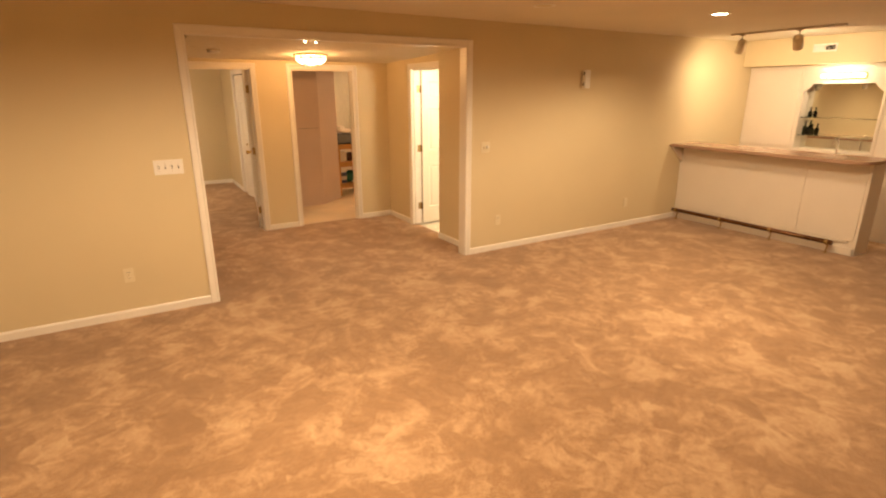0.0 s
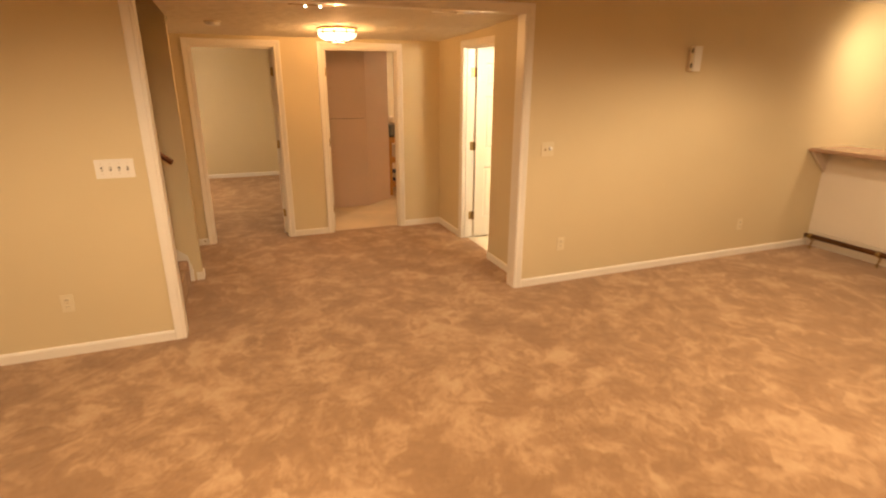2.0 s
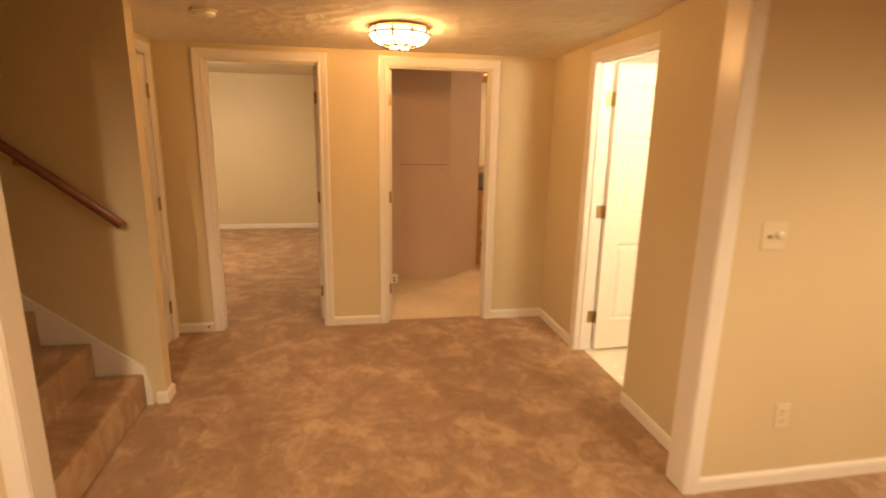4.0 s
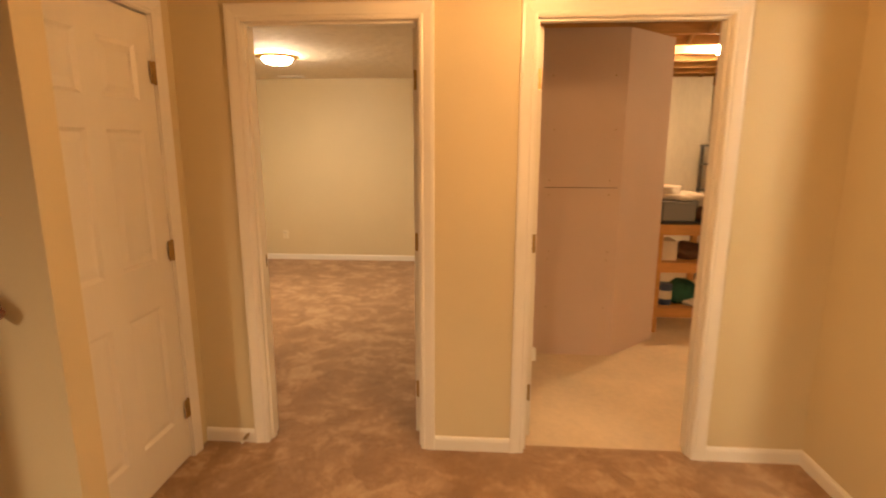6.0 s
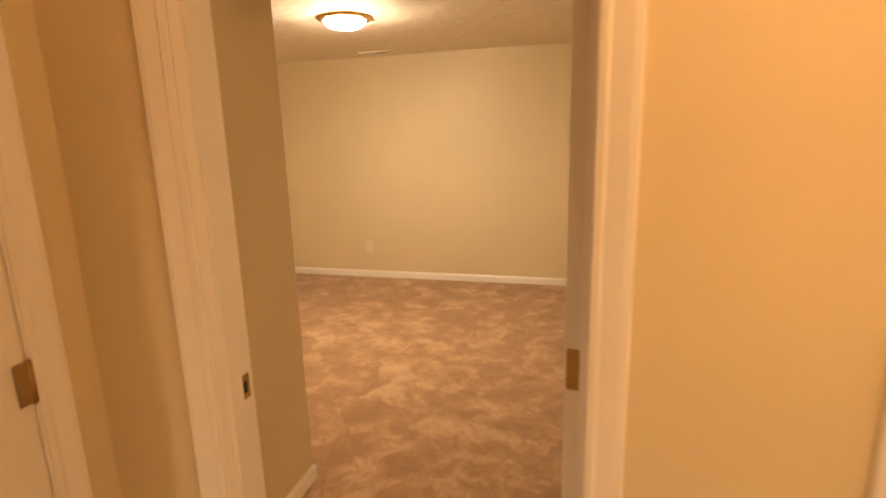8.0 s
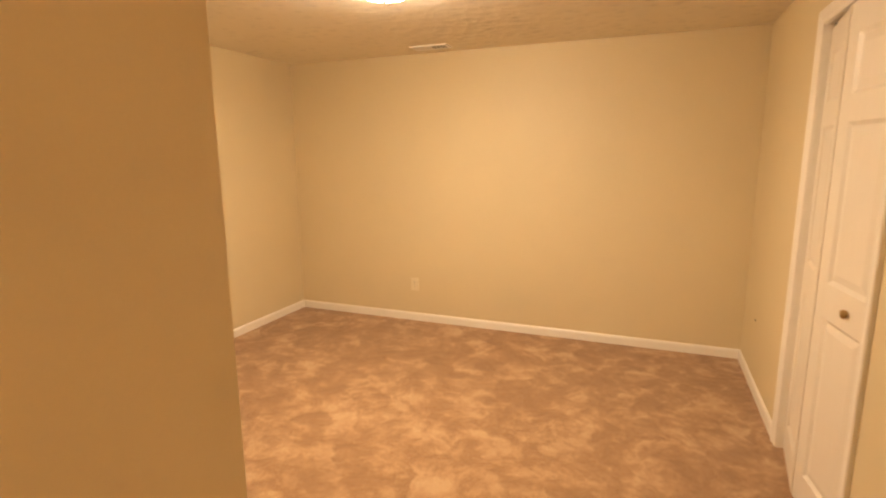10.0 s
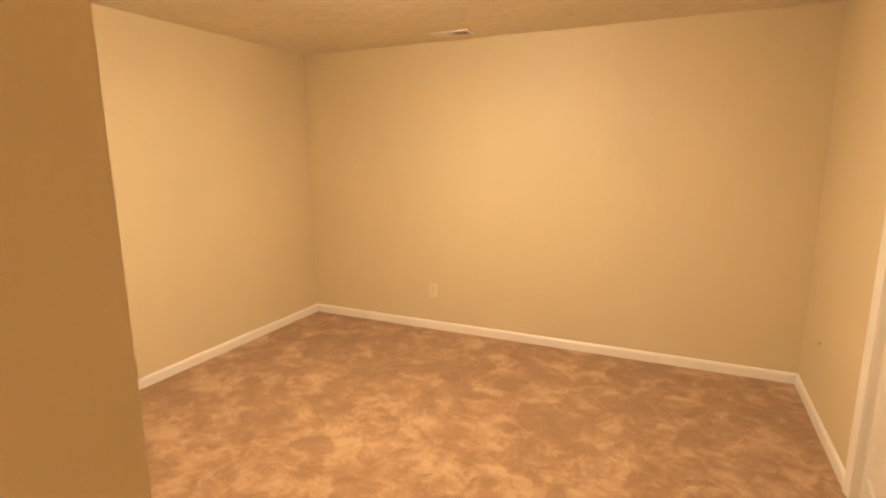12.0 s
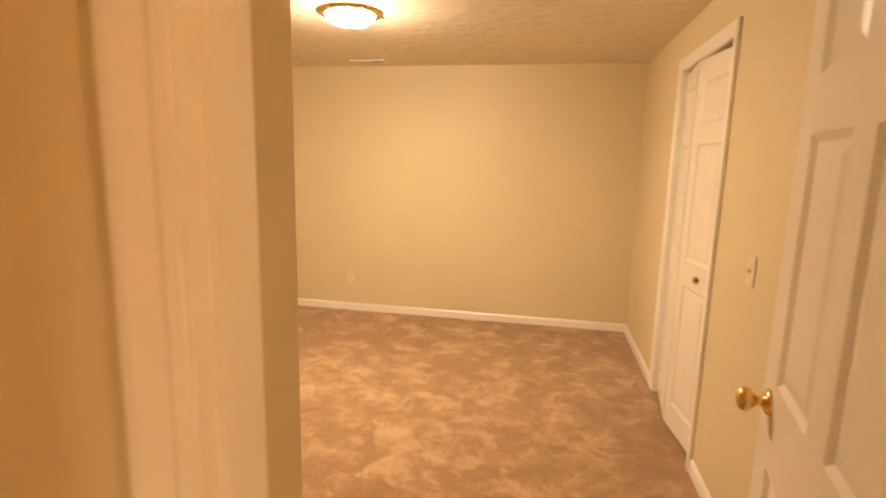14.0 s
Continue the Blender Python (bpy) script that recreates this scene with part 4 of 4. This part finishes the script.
# ---- utility room ----
plan = [(BED_R + W + 0.002, 3.565), (2.15, 3.565), (2.56, 3.935), (2.49, 4.01), (2.11, 3.665), (BED_R + W + 0.002, 3.665)]
pw = bmesh.new()
lo, hi = [pw.verts.new((x, y, -0.012)) for x, y in plan], [pw.verts.new((x, y, 2.25)) for x, y in plan]
pw.faces.new(lo)
pw.faces.new(hi)
for k in range(6):
    pw.faces.new((lo[k], lo[(k + 1) % 6], hi[(k + 1) % 6], hi[k]))
part_wall = structure("wall_partition", pw, DRYWALL, "unpainted drywall partition with an open sheet seam", "wall")
part("seam", box(1.63, 2.125, 3.5635, 3.566, 1.208, 1.212), DARK, part_wall)
part("seam", box(1.630, 1.632, 3.5638, 3.566, 0.0, 2.2), GREYMETAL, part_wall)
for z in (0.35, 0.7, 0.76, 1.16, 1.26, 1.6, 1.95):
    for x in (1.67, 2.08):
        part("screw", lathe([(0.0055, 0), (0.004, 0.001)], 8, pose(x + 0.01 * math.sin(9 * z), 3.5645, z, 90)), OLDBRASS, part_wall)
structure("wall_plaster", box(2.2, 3.79, 6.2, 6.3, -0.012, 2.26), BLOCK, "stained whitewashed concrete wall", "wall")

joists = thing("floor_joists", Matrix(), "bare pine floor joists over the utility room", "joists", kind="structure")
jm = box(BED_R + W + 0.01, 5.49, -0.019, 0.019, 2.25, 2.44)
first = part("joist", jm, PINE, joists)
first.location = (0, 2.62, 0)
for k in range(1, 12):
    o = new("joist", first.data)
    o.parent = joists
    o.location = (0, 2.62 + 0.4 * k, 0)
for row in (2.72, 3.62):
    for k in range(11):
        br = bmesh.new()
        for x, z0, z1 in ((-0.022, 2.265, 2.425), (0.022, 2.425, 2.265)):
            rod_into(br, (x, 0.021, z0), (x, 0.379, z1), 0.021, 4)
        o = part("bridging", br, PINE, joists)
        o.location = (row, 2.62 + 0.4 * k, 0)


DIMBULB = glow("dim_bulb", (1.0, 0.66, 0.34), 480)


def bare_bulb(x, y, z, glass):
    t = thing("bulb_socket", Matrix.Translation((x, y, z)), "bare lit bulb in a porcelain socket between joists", "light bulb", "bare bulbs")
    part("stem", rod_into(bmesh.new(), (0, 0, -0.004), (0, 0, 2.442 - z), 0.016), WHITEPL, t, "white fixture stem")
    part("socket", lathe([(0.055, 0), (0.055, -0.012), (0.03, -0.025), (0.022, -0.045)], 20), WHITEPL, t, "white porcelain lampholder")
    part("bulb", lathe([(0.014, -0.045), (0.016, -0.06), (0.030, -0.085), (0.031, -0.105), (0.020, -0.128), (0.001, -0.134)], 18), glass, t, "glowing bare bulb")


bare_bulb(3.10, 4.46, 2.345, BULBGLOW)
bare_bulb(3.9, 3.02, 2.25, DIMBULB)


def storage_shelf(x0, x1, y0, y1, levels, material, label, post=0.045, thick=0.035, height=None):
    t = thing("storage_shelf", Matrix.Translation((x0, y0, -0.012)), label, "shelf")
    w, d = x1 - x0, y1 - y0
    h = height or levels[-1]
    for x in (0, w - post):
        for y in (0, d - post):
            part("post", box(x, x + post, y, y + post, 0, h - 0.001, 0.003), material, t)
    for z in levels:
        part("rail", box(post, w - post, 0.002, 0.03, z - 0.085, z - thick, 0.003), material, t)
        part("board", box(-0.005, w + 0.005, -0.006, d + 0.006, z - thick, z, 0.003), material, t)
    return t


FLOORZ = -0.012
storage_shelf(2.60, 3.08, 4.08, 4.55, [0.215, 0.59, 0.895], PLY, "rough pine storage shelf filled with boxes and cloths")
STEEL = surface("grey_shelf_steel", (0.12, 0.11, 0.10), 0.5, 0.6, vary=0.15, scale=8)
storage_shelf(3.62, 4.50, 5.55, 5.95, [0.25, 0.65, 1.04, 1.32, 1.52], STEEL, "dark steel shelving crowded with household goods", 0.03, 0.02)

GREYBOX = surface("grey_plastic_tote", (0.17, 0.165, 0.165), 0.5, vary=0.1, scale=6)
CLOTH = surface("pale_cloth", (0.68, 0.60, 0.52), 0.9, vary=0.12, scale=14, grain=160, bump=0.4, depth=0.004)
GREENCLOTH = surface("dark_green_cloth", (0.02, 0.09, 0.055), 0.9, vary=0.3, scale=14, grain=160, bump=0.4, depth=0.004)
BROWN = surface("brown_leather", (0.11, 0.05, 0.025), 0.6, vary=0.3, scale=12, bump=0.2)
BLUE = surface("blue_tin", (0.03, 0.05, 0.12), 0.4, vary=0.2, scale=10)
RED = surface("red_cloth", (0.45, 0.03, 0.015), 0.8, vary=0.2, scale=10)
PAPER = surface("pale_carton", (0.60, 0.52, 0.42), 0.8, vary=0.1, scale=8)


def heap(name, x, y, z, sx, sy, sz, material, label, category, seed):
    """A crumpled heap of cloth or soft goods."""
    b = bmesh.new()
    bmesh.ops.create_icosphere(b, subdivisions=3, radius=1.0)
    for v in b.verts:
        n = noise.noise(v.co * 1.8 + Vector((seed, seed * 2, 0))) * 0.35 + noise.noise(v.co * 4.5 + Vector((0, seed, seed))) * 0.16
        v.co = v.co * (1 + n)
        v.co = Vector((v.co.x * sx, v.co.y * sy, max(0.0, v.co.z * 0.6 + 0.42) * sz))
    low = min(v.co.z for v in b.verts)
    for v in b.verts:
        v.co.z -= low
    for f in b.faces:
        f.smooth = True
    ob = part(name, b, material)
    ob.location = (x, y, z)
    return tagged(ob, label, category)


tote = thing("storage_tote", Matrix.Translation((2.765, 4.26, FLOORZ + 0.915)), "grey plastic storage tote on the pine shelf", "storage box")
tt = bmesh.new()
box_into(tt, -0.13, 0.13, -0.14, 0.14, 0, 0.15, 0.012)
part("body", tt, GREYBOX, tote)
part("rim", box(-0.138, 0.138, -0.148, 0.148, 0.145, 0.162, 0.006), GREYBOX, tote)
part("tray", box(-0.145, 0.315, -0.17, 0.2, -0.02, -0.001, 0.003), DARK, tote)
heap("folded_cloth", 2.84, 4.24, FLOORZ + 1.078, 0.17, 0.13, 0.07, CLOTH, "crumpled pale cloth on top of the tote", "cloth", 1)
heap("crumpled_cloth", 2.72, 4.27, FLOORZ + 1.11, 0.09, 0.10, 0.09, CLOTH, "crumpled pale cloth on top of the tote", "cloth", 4)
heap("leather_bag", 2.92, 4.28, FLOORZ + 0.59, 0.12, 0.10, 0.13, BROWN, "dark brown leather bag on the shelf", "bag", 2)
box1 = tagged(part("carton", box(-0.06, 0.06, -0.10, 0.10, 0, 0.16, 0.004), PAPER), "pale cardboard carton on the shelf", "carton")
box1.location = (2.73, 4.26, FLOORZ + 0.59)
tin = thing("paint_tin", Matrix.Translation((2.73, 4.20, FLOORZ + 0.215)), "dark blue tin with a pale label", "tin")
part("body", lathe([(0.055, 0), (0.057, 0.004), (0.057, 0.17), (0.052, 0.175)], 24), BLUE, tin)
part("label_band", lathe([(0.0575, 0.05), (0.0578, 0.051), (0.0578, 0.12), (0.0575, 0.121)], 24), PAPER, tin)
heap("green_cloth", 2.88, 4.28, FLOORZ + 0.215, 0.13, 0.13, 0.19, GREENCLOTH, "dark green cloth heaped on the lowest shelf", "cloth", 3)
heap("tan_cloth", 2.96, 4.18, FLOORZ + 0.215, 0.09, 0.07, 0.06, CLOTH, "small tan rag on the lowest shelf", "cloth", 7)
heap("brown_bag", 2.99, 4.25, FLOORZ + 0.915, 0.07, 0.12, 0.10, BROWN, "brown leather bag beside the tote", "bag", 5)
STRIPE = surface("striped_wool", (0.22, 0.17, 0.16), 0.9, vary=0.6, scale=22, grain=90, bump=0.3, depth=0.004, stretch=(1, 1, 5))
GOODS = [
    (3.78, 1.52, 0.13, 0.13, STRIPE, "striped rolled cloth on top of the steel shelf", "rolled cloth"),
    (4.08, 1.52, 0.14, 0.11, BLUE, "dark folded clothes on the steel shelf", "clothes"),
    # Dark heaps added at this level to darken the back of the shelf.
    (3.78, 1.32, 0.12, 0.15, DARK, "black soft heap on the steel shelf", "bag"),
    (4.05, 1.32, 0.13, 0.14, BROWN, "brown bag on the steel shelf", "bag"),
    (3.77, 1.04, 0.12, 0.07, RED, "red cloth on the steel shelf", "cloth"),
    (3.74, 1.11, 0.09, 0.15, CLOTH, "pale bag on the red cloth", "bag"),
    (4.02, 1.04, 0.14, 0.20, STRIPE, "striped rolled cloth on the steel shelf", "rolled cloth"),
    (3.77, 0.65, 0.12, 0.30, DARK, "black soft heap on the steel shelf", "bag"),
    (4.10, 0.65, 0.15, 0.24, PAPER, "pale sack on the steel shelf", "sack"),
    (3.85, 0.25, 0.16, 0.26, BROWN, "brown rolled cloth on the steel shelf", "rolled cloth")]
for k, (x, z, sx, sz, mat_, lab, cat) in enumerate(GOODS):
    heap(cat.replace("clothes", "folded_cloth").replace(" ", "_"), x, 5.74, FLOORZ + z, sx, 0.14, sz, mat_, lab, cat, 11 + k)

sock = thing("power_box", Matrix.Translation((1.555, 3.45, FLOORZ)), "white surface outlet box standing by the partition", "outlet")
part("body", box(-0.045, 0.045, -0.03, 0.03, 0, 0.085, 0.006), WHITEPL, sock)
for z in (0.028, 0.058):
    part("socket", box(-0.010, 0.014, -0.0315, -0.0295, z - 0.006, z + 0.008), DARK, sock)
